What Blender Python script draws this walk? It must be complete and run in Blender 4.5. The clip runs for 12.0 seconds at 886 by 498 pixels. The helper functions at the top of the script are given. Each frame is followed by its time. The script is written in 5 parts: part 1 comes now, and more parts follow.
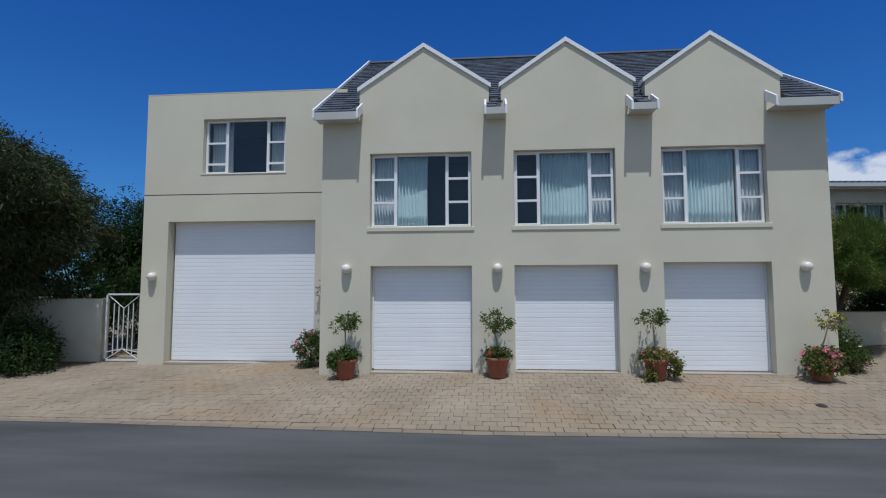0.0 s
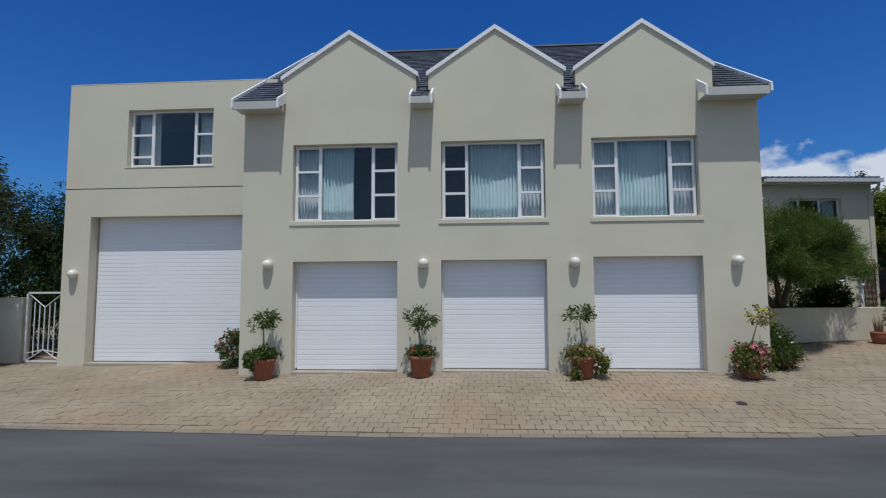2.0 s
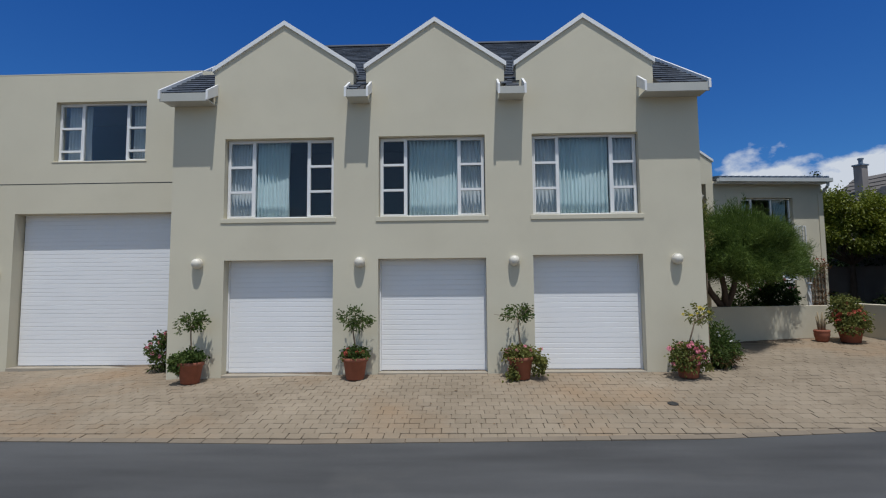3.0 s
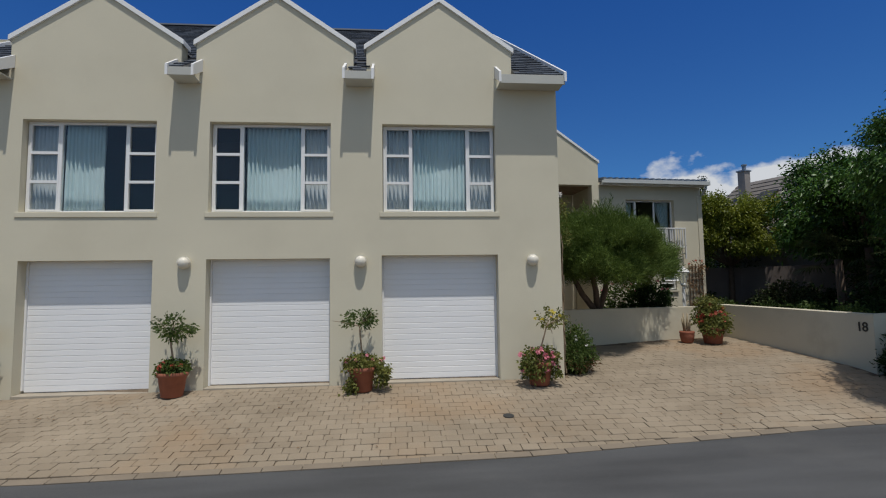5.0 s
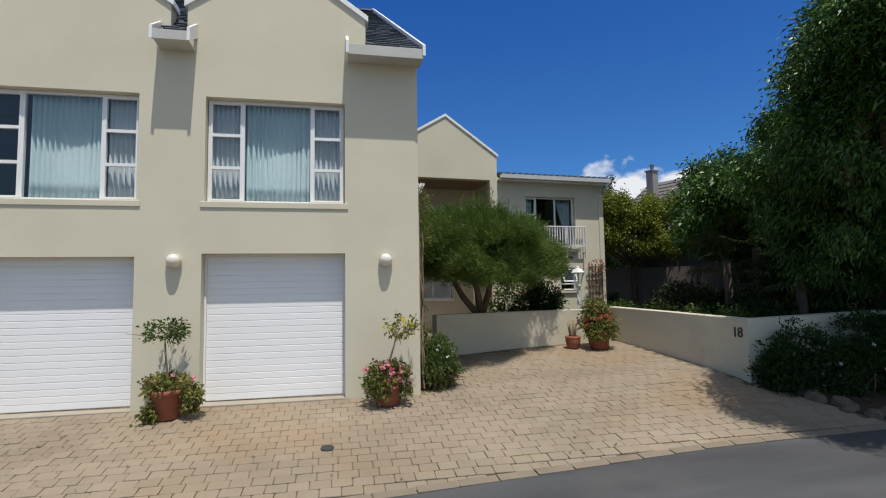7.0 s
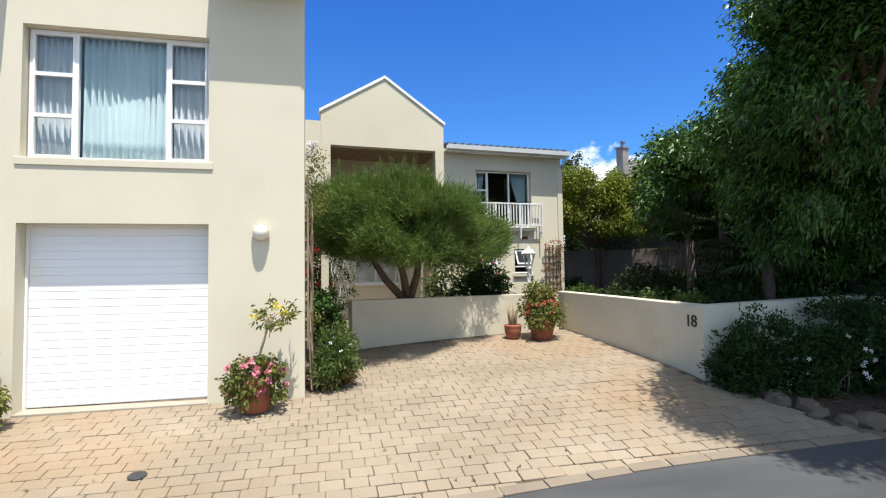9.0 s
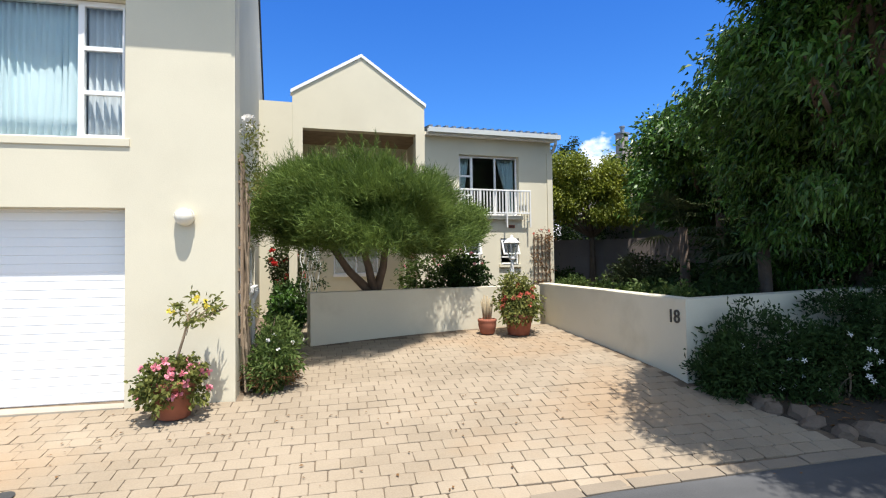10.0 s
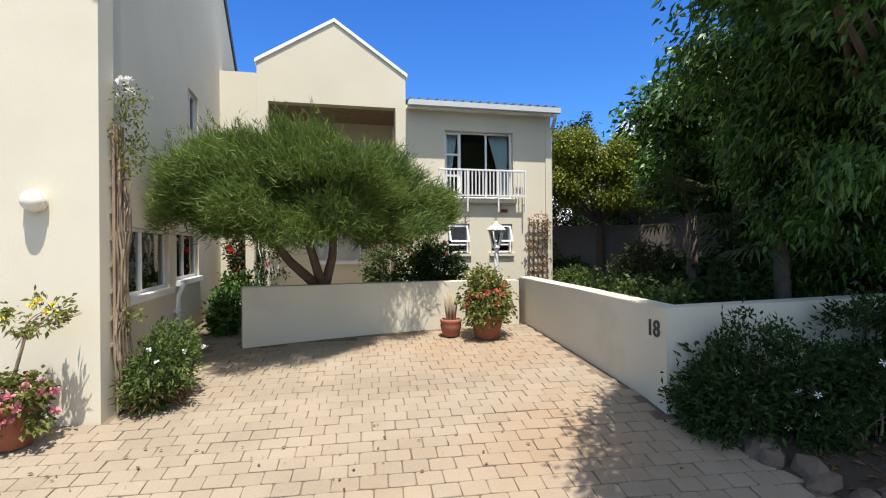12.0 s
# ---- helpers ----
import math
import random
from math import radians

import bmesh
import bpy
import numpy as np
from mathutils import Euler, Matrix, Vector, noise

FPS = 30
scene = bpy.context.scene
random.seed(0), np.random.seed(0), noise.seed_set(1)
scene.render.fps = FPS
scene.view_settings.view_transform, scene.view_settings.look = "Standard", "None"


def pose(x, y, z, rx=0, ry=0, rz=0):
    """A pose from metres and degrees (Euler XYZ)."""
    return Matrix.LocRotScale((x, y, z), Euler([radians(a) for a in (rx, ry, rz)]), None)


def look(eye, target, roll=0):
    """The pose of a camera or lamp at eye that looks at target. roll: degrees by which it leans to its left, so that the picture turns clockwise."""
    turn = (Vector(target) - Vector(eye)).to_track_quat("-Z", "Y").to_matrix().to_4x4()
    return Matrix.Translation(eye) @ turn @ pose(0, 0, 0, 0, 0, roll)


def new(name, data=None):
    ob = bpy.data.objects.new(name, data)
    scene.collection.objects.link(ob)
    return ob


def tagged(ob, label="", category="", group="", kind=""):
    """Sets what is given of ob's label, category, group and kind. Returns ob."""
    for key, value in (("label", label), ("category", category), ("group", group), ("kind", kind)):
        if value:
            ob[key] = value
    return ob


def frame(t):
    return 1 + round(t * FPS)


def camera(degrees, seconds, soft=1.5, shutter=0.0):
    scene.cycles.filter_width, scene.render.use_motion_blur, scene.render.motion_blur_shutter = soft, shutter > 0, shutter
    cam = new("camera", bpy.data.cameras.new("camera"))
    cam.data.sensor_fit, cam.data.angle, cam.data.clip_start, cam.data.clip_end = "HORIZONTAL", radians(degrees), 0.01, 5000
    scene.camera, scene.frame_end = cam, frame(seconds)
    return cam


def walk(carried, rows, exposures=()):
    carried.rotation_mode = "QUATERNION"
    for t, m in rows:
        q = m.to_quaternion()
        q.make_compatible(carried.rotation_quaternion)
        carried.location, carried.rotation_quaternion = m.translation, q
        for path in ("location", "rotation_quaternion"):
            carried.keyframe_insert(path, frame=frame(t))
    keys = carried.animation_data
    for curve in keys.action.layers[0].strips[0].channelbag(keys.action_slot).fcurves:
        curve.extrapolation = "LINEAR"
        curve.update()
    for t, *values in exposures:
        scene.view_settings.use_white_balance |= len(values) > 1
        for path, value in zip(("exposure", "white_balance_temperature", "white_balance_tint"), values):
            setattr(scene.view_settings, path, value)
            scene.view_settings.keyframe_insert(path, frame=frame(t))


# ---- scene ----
cam = camera(81.1, 12.0, soft=1.15)
PATH = [
    (0, (-0.008, 0.065, 1.596), (-0.182, 2.052, 1.748), -0.1),
    (0.5, (0.22, 0.164, 1.569), (0.049, 2.151, 1.722), -0.1),
    (1, (0.513, 0.299, 1.547), (0.343, 2.286, 1.703), -0.2),
    (1.5, (0.85, 0.404, 1.533), (0.689, 2.392, 1.687), -0.2),
    (2, (1.219, 0.542, 1.492), (1.08, 2.531, 1.649), -0.3),
    (2.5, (1.592, 0.69, 1.493), (1.483, 2.681, 1.649), -0.4),
    (3, (1.998, 0.859, 1.46), (1.933, 2.852, 1.62), -0.5),
    (5, (3.589, 1.596, 1.487), (3.764, 3.581, 1.648), -0.8),
    (5.5, (4.02, 1.81, 1.525), (4.259, 3.789, 1.681), -0.8),
    (6, (4.44, 2.012, 1.535), (4.749, 3.981, 1.689), -0.8),
    (6.5, (4.823, 2.287, 1.564), (5.184, 4.248, 1.715), -0.8),
    (7, (5.189, 2.557, 1.56), (5.586, 4.511, 1.71), -0.9),
    (9, (6.615, 3.707, 1.47), (7.064, 5.654, 1.564), -0.8),
    (9.5, (7.029, 3.977, 1.459), (7.466, 5.926, 1.548), -0.8),
    (10, (7.439, 4.246, 1.438), (7.853, 6.202, 1.5), -0.8),
    (10.5, (7.849, 4.515, 1.451), (8.235, 6.478, 1.475), -0.8),
    (11, (8.2, 4.783, 1.474), (8.554, 6.752, 1.474), -0.6),
    (11.5, (8.505, 5.0, 1.549), (8.827, 6.974, 1.539), -0.5),
    (12, (8.766, 5.215, 1.569), (9.056, 7.194, 1.562), -0.3),
]
EXPOSURES = [(0.0, -0.46, 5700, 10), (3.0, -0.47, 6050, 10), (5.5, -0.49, 6450, 10), (6.5, -0.2, 6450, 10), (7.2, 0.0, 6500, 10), (8.8, 0.76, 6500, 10), (10.5, 0.95, 6500, 11), (12.0, 0.88, 6550, 12)]
walk(cam, [(t, look(eye, target, roll)) for t, eye, target, roll in PATH], EXPOSURES)

# ---- sky and sun ----
SUN_DIR = Vector((0.06, -0.33, 1.0)).normalized()
world = bpy.data.worlds.new("world")
scene.world = world
world.use_nodes = True
wn, wl = world.node_tree.nodes, world.node_tree.links
wn.clear()
sky = wn.new("ShaderNodeTexSky")
sky.sky_type = 'NISHITA'
sky.sun_disc = False
sky.sun_elevation = math.asin(SUN_DIR.z)
sky.sun_rotation = math.atan2(SUN_DIR.x, SUN_DIR.y)
sky.air_density, sky.dust_density, sky.ozone_density = 1.0, 0.4, 4.0
bg = wn.new("ShaderNodeBackground")
bg.inputs[1].default_value = 0.1
wout = wn.new("ShaderNodeOutputWorld")
wl.new(bg.outputs[0], wout.inputs[0])
# a low bank of cumulus on the horizon
wco = wn.new("ShaderNodeTexCoord")
wsep = wn.new("ShaderNodeSeparateXYZ")
wl.new(wco.outputs["Generated"], wsep.inputs[0])
wmap = wn.new("ShaderNodeMapping")
wmap.inputs["Scale"].default_value = (7.0, 7.0, 12.0)
wl.new(wco.outputs["Generated"], wmap.inputs[0])
wnoise = wn.new("ShaderNodeTexNoise")
wnoise.inputs["Scale"].default_value = 1.0
wnoise.inputs["Detail"].default_value = 7.0
wnoise.inputs["Roughness"].default_value = 0.55
wl.new(wmap.outputs[0], wnoise.inputs["Vector"])
wband = wn.new("ShaderNodeMapRange")
wband.inputs[1].default_value, wband.inputs[2].default_value = 0.15, 0.26
wband.inputs[3].default_value, wband.inputs[4].default_value = 0.22, -0.25
wl.new(wsep.outputs[2], wband.inputs[0])
wadd = wn.new("ShaderNodeMath")
wl.new(wnoise.outputs[0], wadd.inputs[0])
wl.new(wband.outputs[0], wadd.inputs[1])
wramp = wn.new("ShaderNodeMapRange")
wramp.inputs[1].default_value, wramp.inputs[2].default_value = 0.50, 0.60
wside = wn.new("ShaderNodeMapRange")
wside.inputs[1].default_value, wside.inputs[2].default_value = 0.1, 0.45
wside.inputs[3].default_value, wside.inputs[4].default_value = -0.4, 0.0
wl.new(wsep.outputs[0], wside.inputs[0])
wadd2 = wn.new("ShaderNodeMath")
wl.new(wadd.outputs[0], wadd2.inputs[0])
wl.new(wside.outputs[0], wadd2.inputs[1])
wl.new(wadd2.outputs[0], wramp.inputs[0])
wmix = wn.new("ShaderNodeMix")
wmix.data_type = 'RGBA'
wl.new(wramp.outputs[0], wmix.inputs[0])
wtint = wn.new("ShaderNodeMix")
wtint.data_type = 'RGBA'
wtint.blend_type = 'MULTIPLY'
wtint.inputs[0].default_value = 1.0
wgrad = wn.new("ShaderNodeMapRange")
wgrad.inputs[1].default_value, wgrad.inputs[2].default_value = 0.0, 0.55
wl.new(wsep.outputs[2], wgrad.inputs[0])
wcol = wn.new("ShaderNodeMix")
wcol.data_type = 'RGBA'
wcol.inputs[6].default_value, wcol.inputs[7].default_value = (0.42, 0.79, 1.10, 1), (0.19, 0.58, 1.20, 1)
wl.new(wgrad.outputs[0], wcol.inputs[0])
# towards the sun, out of view, the sky is paled and brightened as fill
wdot = wn.new("ShaderNodeVectorMath")
wdot.operation = 'DOT_PRODUCT'
wdot.inputs[1].default_value = SUN_DIR
wl.new(wco.outputs["Generated"], wdot.inputs[0])
wfill = wn.new("ShaderNodeMapRange")
wfill.inputs[1].default_value, wfill.inputs[2].default_value = 0.26, 0.85
wl.new(wdot.outputs["Value"], wfill.inputs[0])
wpale = wn.new("ShaderNodeMix")
wpale.data_type = 'RGBA'
wl.new(wfill.outputs[0], wpale.inputs[0])
wl.new(wcol.outputs[2], wpale.inputs[6])
wpale.inputs[7].default_value = (2.6, 2.0, 1.36, 1)
wl.new(wpale.outputs[2], wtint.inputs[7])
wl.new(sky.outputs[0], wtint.inputs[6])
wl.new(wtint.outputs[2], wmix.inputs[6])
wmix.inputs[7].default_value = (8.5, 8.8, 9.2, 1)
wl.new(wmix.outputs[2], bg.inputs[0])

sun = new("sun", bpy.data.lights.new("sun", 'SUN'))
sun.data.energy = 4.4
sun.data.angle = radians(0.53)
sun.data.color = (1.0, 0.96, 0.89)
sun.matrix_basis = look(SUN_DIR * 60, (0, 0, 0))


# ---- materials ----
def material(name, base, rough=0.7, metal=0.0, var=0.12, scale=3.0, fine=60.0, bump=0.15, tint=None, random_var=0.0, island=False,
             bump_dist=0.004, spec=0.5, detail=6.0, stretch=(1, 1, 1), stain=None):
    """Paint, stone, wood: base colour varied at two scales, with fine relief."""
    m = bpy.data.materials.new(name)
    m.use_nodes = True
    n, l = m.node_tree.nodes, m.node_tree.links
    p = n["Principled BSDF"]
    p.inputs["Roughness"].default_value = rough
    p.inputs["Metallic"].default_value = metal
    p.inputs["Specular IOR Level"].default_value = spec
    mp = n.new("ShaderNodeMapping")
    mp.inputs["Scale"].default_value = stretch
    geo = n.new("ShaderNodeNewGeometry")
    l.new(geo.outputs["Position"], mp.inputs[0])
    big = n.new("ShaderNodeTexNoise")
    big.inputs["Scale"].default_value = scale
    big.inputs["Detail"].default_value = detail
    l.new(mp.outputs[0], big.inputs["Vector"])
    small = n.new("ShaderNodeTexNoise")
    small.inputs["Scale"].default_value = fine
    small.inputs["Detail"].default_value = 4
    l.new(mp.outputs[0], small.inputs["Vector"])
    add = n.new("ShaderNodeMath")
    add.operation = 'MULTIPLY_ADD'
    l.new(small.outputs[0], add.inputs[0])
    add.inputs[1].default_value = 0.5
    l.new(big.outputs[0], add.inputs[2])
    src = add.outputs[0]
    lo, hi = 0.45, 1.05
    if random_var:
        oi = n.new("ShaderNodeObjectInfo") if not island else geo
        ra = n.new("ShaderNodeMath")
        ra.operation = 'MULTIPLY_ADD'
        l.new(oi.outputs["Random" if not island else "Random Per Island"], ra.inputs[0])
        ra.inputs[1].default_value = random_var
        l.new(src, ra.inputs[2])
        src = ra.outputs[0]
        hi += random_var
    mr = n.new("ShaderNodeMapRange")
    mr.inputs[1].default_value, mr.inputs[2].default_value = lo, hi
    l.new(src, mr.inputs[0])
    mix = n.new("ShaderNodeMix")
    mix.data_type = 'RGBA'
    l.new(mr.outputs[0], mix.inputs[0])
    c2 = tint or base
    mix.inputs[6].default_value = tuple(min(1, c * (1 - var)) for c in base) + (1,)
    mix.inputs[7].default_value = tuple(min(1, c * (1 + var)) for c in c2) + (1,)
    colour = mix.outputs[2]
    if stain:
        # patches of another tone, some metres or decimetres across
        tone, size, low, high, share = stain
        blot = n.new("ShaderNodeTexNoise")
        blot.inputs["Scale"].default_value = size
        blot.inputs["Detail"].default_value = 5
        blot.inputs["Roughness"].default_value = 0.6
        l.new(geo.outputs["Position"], blot.inputs["Vector"])
        reach = n.new("ShaderNodeMapRange")
        reach.inputs[1].default_value, reach.inputs[2].default_value = low, high
        reach.inputs[3].default_value, reach.inputs[4].default_value = 0.0, share
        l.new(blot.outputs[0], reach.inputs[0])
        lay = n.new("ShaderNodeMix")
        lay.data_type = 'RGBA'
        lay.inputs[7].default_value = (*tone, 1)
        l.new(reach.outputs[0], lay.inputs[0])
        l.new(colour, lay.inputs[6])
        colour = lay.outputs[2]
    l.new(colour, p.inputs["Base Color"])
    if bump:
        b = n.new("ShaderNodeBump")
        b.inputs["Strength"].default_value = bump
        b.inputs["Distance"].default_value = bump_dist
        l.new(small.outputs[0], b.inputs["Height"])
        l.new(b.outputs[0], p.inputs["Normal"])
    return m


def leaf_material(name, a, b, rough=0.45, through_light=0.25, gloss=0.35):
    """Foliage, each leaf its own tone, with some light coming through."""
    m = bpy.data.materials.new(name)
    m.use_nodes = True
    n, l = m.node_tree.nodes, m.node_tree.links
    p = n["Principled BSDF"]
    p.inputs["Roughness"].default_value = rough
    p.inputs["Specular IOR Level"].default_value = gloss
    geo = n.new("ShaderNodeNewGeometry")
    no = n.new("ShaderNodeTexNoise")
    no.inputs["Scale"].default_value = 1.6
    l.new(geo.outputs["Position"], no.inputs["Vector"])
    ad = n.new("ShaderNodeMath")
    ad.operation = 'MULTIPLY_ADD'
    l.new(geo.outputs["Random Per Island"], ad.inputs[0])
    ad.inputs[1].default_value = 0.8
    l.new(no.outputs[0], ad.inputs[2])
    mr = n.new("ShaderNodeMapRange")
    mr.inputs[1].default_value, mr.inputs[2].default_value = 0.35, 1.3
    l.new(ad.outputs[0], mr.inputs[0])
    mix = n.new("ShaderNodeMix")
    mix.data_type = 'RGBA'
    mix.inputs[6].default_value, mix.inputs[7].default_value = (*a, 1), (*b, 1)
    l.new(mr.outputs[0], mix.inputs[0])
    l.new(mix.outputs[2], p.inputs["Base Color"])
    tr = n.new("ShaderNodeBsdfTranslucent")
    l.new(mix.outputs[2], tr.inputs[0])
    ms = n.new("ShaderNodeMixShader")
    ms.inputs[0].default_value = through_light
    l.new(p.outputs[0], ms.inputs[1])
    l.new(tr.outputs[0], ms.inputs[2])
    l.new(ms.outputs[0], n["Material Output"].inputs[0])
    return m


def glass_material():
    m = bpy.data.materials.new("window_glass")
    m.use_nodes = True
    n, l = m.node_tree.nodes, m.node_tree.links
    n.remove(n["Principled BSDF"])
    t = n.new("ShaderNodeBsdfTransparent")
    t.inputs[0].default_value = (0.92, 0.95, 0.95, 1)
    g = n.new("ShaderNodeBsdfGlossy")
    g.inputs["Roughness"].default_value = 0.02
    f = n.new("ShaderNodeFresnel")
    f.inputs[0].default_value = 1.45
    ms = n.new("ShaderNodeMixShader")
    l.new(f.outputs[0], ms.inputs[0])
    l.new(t.outputs[0], ms.inputs[1])
    l.new(g.outputs[0], ms.inputs[2])
    l.new(ms.outputs[0], n["Material Output"].inputs[0])
    return m


PLASTER = material("cream_plaster", (0.61, 0.565, 0.435), 0.85, var=0.05, scale=0.9, fine=90, bump=0.25, stain=((0.52, 0.475, 0.36), 0.8, 0.5, 0.8, 0.5))
PLASTER_B = material("garden_wall_plaster", (0.60, 0.55, 0.425), 0.88, var=0.07, scale=1.3, fine=70, bump=0.3, stain=((0.46, 0.41, 0.30), 1.6, 0.5, 0.75, 0.6))
WHITE = material("white_paint", (0.80, 0.80, 0.79), 0.4, var=0.03, scale=2, fine=40, bump=0.03)
DOORWHITE = material("white_enamel_door", (0.82, 0.82, 0.82), 0.35, var=0.03, scale=1.5, fine=30, bump=0.04, random_var=0.15)
SLATE = material("dark_slate", (0.022, 0.028, 0.038), 0.55, var=0.6, scale=2.5, fine=40, bump=0.4, random_var=0.6, island=True, tint=(0.058, 0.070, 0.090))
METALROOF = material("painted_sheet_roof", (0.17, 0.21, 0.26), 0.45, metal=0.2, var=0.06, scale=1.2, fine=40, bump=0.05)
GUTTER = material("pale_gutter", (0.50, 0.52, 0.51), 0.4, var=0.05)
PAVER = material("clay_paver", (0.225, 0.177, 0.120), 0.9, var=0.2, scale=0.8, fine=70, bump=0.5, random_var=0.16, tint=(0.268, 0.220, 0.160), stain=((0.275, 0.175, 0.092), 0.34, 0.50, 0.72, 0.7))
PAVER_REST = material("clay_paver_joined", (0.225, 0.177, 0.120), 0.9, var=0.2, scale=0.8, fine=70, bump=0.5, random_var=0.16, island=True, tint=(0.268, 0.220, 0.160), stain=((0.275, 0.175, 0.092), 0.34, 0.50, 0.72, 0.7))
SAND = material("joint_sand", (0.135, 0.100, 0.066), 0.95, var=0.5, scale=5, fine=120, bump=0.4)
ASPHALT = material("asphalt", (0.062, 0.063, 0.065), 0.85, var=0.42, scale=1.1, fine=150, bump=0.6, stretch=(0.35, 1.7, 1), stain=((0.105, 0.103, 0.10), 0.9, 0.55, 0.8, 0.45))
HUMUS = material("dark_humus", (0.045, 0.034, 0.024), 0.95, var=0.35, scale=1.5, fine=60, bump=0.7, bump_dist=0.01)
KERB = material("weathered_kerb", (0.20, 0.163, 0.120), 0.95, var=0.2, scale=2.5, fine=70, bump=0.5, island=True, random_var=0.2)
FASCIA = material("fascia_paint", (0.47, 0.47, 0.43), 0.6, var=0.06, scale=2, fine=40, bump=0.05)
CONCRETE = material("worn_concrete", (0.33, 0.29, 0.23), 0.9, var=0.15, scale=3, fine=60, bump=0.4)
EARTH = material("dry_earth", (0.25, 0.205, 0.14), 0.95, var=0.3, scale=0.8, fine=50, bump=0.6)
TERRACOTTA = material("terracotta", (0.27, 0.09, 0.05), 0.8, var=0.18, scale=9, fine=90, bump=0.2)
BARK = material("bark", (0.10, 0.07, 0.05), 0.9, var=0.35, scale=7, fine=60, bump=0.8, bump_dist=0.01)
PALEBARK = material("grey_twig", (0.24, 0.18, 0.12), 0.9, var=0.3, scale=9, fine=60, bump=0.5)
CURTAIN = material("pale_curtain", (0.66, 0.77, 0.79), 0.9, var=0.06, scale=3, fine=80, bump=0.1)
NET = material("grey_net_curtain", (0.68, 0.70, 0.72), 0.9, var=0.08, scale=3, fine=80, bump=0.1)
# darkness of the unlit rooms is put into this base colour
UNLIT_ROOM = material("unlit_room_tone", (0.13, 0.125, 0.12), 0.9, var=0.05)
GLASS = glass_material()
LAMPSHELL = material("ivory_lamp", (0.72, 0.68, 0.58), 0.4, var=0.04)
IRON = material("black_iron", (0.03, 0.03, 0.03), 0.5, var=0.1)
GATEWHITE = material("white_gate_paint", (0.70, 0.70, 0.68), 0.45, var=0.05)
STONE = material("bed_rock", (0.135, 0.10, 0.072), 0.9, var=0.35, scale=5, fine=50, bump=0.7, bump_dist=0.01, random_var=0.3)
ROOFTILE = material("grey_brown_tile", (0.135, 0.122, 0.112), 0.8, var=0.2, scale=2, fine=30, bump=0.3)
WOOD = material("weathered_wood", (0.26, 0.19, 0.13), 0.85, var=0.3, scale=6, fine=70, bump=0.5)
# plaster of the rear boundary wall, tree shade put into its colour
BOUNDARY_SHADE = material("shade_toned_plaster", (0.17, 0.14, 0.125), 0.9, var=0.2, scale=1.5, fine=60, bump=0.3)
DARKWALL = material("grey_boundary_plaster", (0.26, 0.235, 0.22), 0.9, var=0.12, scale=1.2, fine=60, bump=0.3)

L_BROAD = leaf_material("broad_leaf", (0.010, 0.030, 0.005), (0.082, 0.175, 0.024), 0.4, 0.12)
L_DARK = leaf_material("dark_leaf", (0.010, 0.024, 0.006), (0.044, 0.078, 0.020), 0.6, 0.12, 0.12)
L_YELLOW = leaf_material("yellow_green_leaf", (0.055, 0.092, 0.010), (0.27, 0.295, 0.030), 0.5, 0.3)
DRYSTEM = material("dry_stem", (0.30, 0.24, 0.15), 0.9, var=0.3, scale=9, fine=80, bump=0.4)
L_NEEDLE = leaf_material("feathery_leaf", (0.032, 0.066, 0.014), (0.165, 0.235, 0.050), 0.6, 0.3, 0.2)
L_SHRUB = leaf_material("shrub_leaf", (0.032, 0.064, 0.014), (0.115, 0.16, 0.040), 0.6, 0.3, 0.2)
L_HERB = leaf_material("herb_leaf", (0.06, 0.085, 0.02), (0.22, 0.22, 0.06), 0.6, 0.3, 0.15)
F_CORAL = leaf_material("coral_petal", (0.45, 0.07, 0.05), (0.62, 0.17, 0.11), 0.6)
L_OLIVE = leaf_material("olive_leaf", (0.030, 0.044, 0.016), (0.085, 0.10, 0.042), 0.6, 0.2, 0.15)
F_PINK = leaf_material("pink_petal", (0.66, 0.16, 0.23), (0.82, 0.38, 0.43), 0.6)
F_RED = leaf_material("red_petal", (0.50, 0.02, 0.02), (0.70, 0.06, 0.05), 0.6)
F_WHITE = leaf_material("white_petal", (0.75, 0.73, 0.70), (0.82, 0.80, 0.76), 0.6)
F_YELLOW = leaf_material("yellow_petal", (0.65, 0.50, 0.05), (0.75, 0.65, 0.12), 0.6)
DRY = leaf_material("dry_leaf", (0.10, 0.05, 0.02), (0.22, 0.12, 0.05), 0.8)


# ---- mesh helpers ----
def part(name, bm, mat, parent=None, label="", smooth=False):
    me = bpy.data.meshes.new(name)
    bmesh.ops.recalc_face_normals(bm, faces=bm.faces[:])
    bm.to_mesh(me)
    bm.free()
    if smooth:
        me.shade_smooth()
    me.materials.append(mat)
    ob = new(name, me)
    if parent is not None:
        ob.parent = parent
    if label:
        tagged(ob, label)
    return ob


def raw(name, verts, faces, mat, parent=None, label=""):
    me = bpy.data.meshes.new(name)
    me.from_pydata(verts, [], faces)
    me.materials.append(mat)
    me.update()
    ob = new(name, me)
    if parent is not None:
        ob.parent = parent
    if label:
        tagged(ob, label)
    return ob


def thing(name, label, category, x=0, y=0, z=0, rz=0, group="", kind=""):
    ob = new(name)
    ob.matrix_basis = pose(x, y, z, 0, 0, rz)
    return tagged(ob, label, category, group, kind)


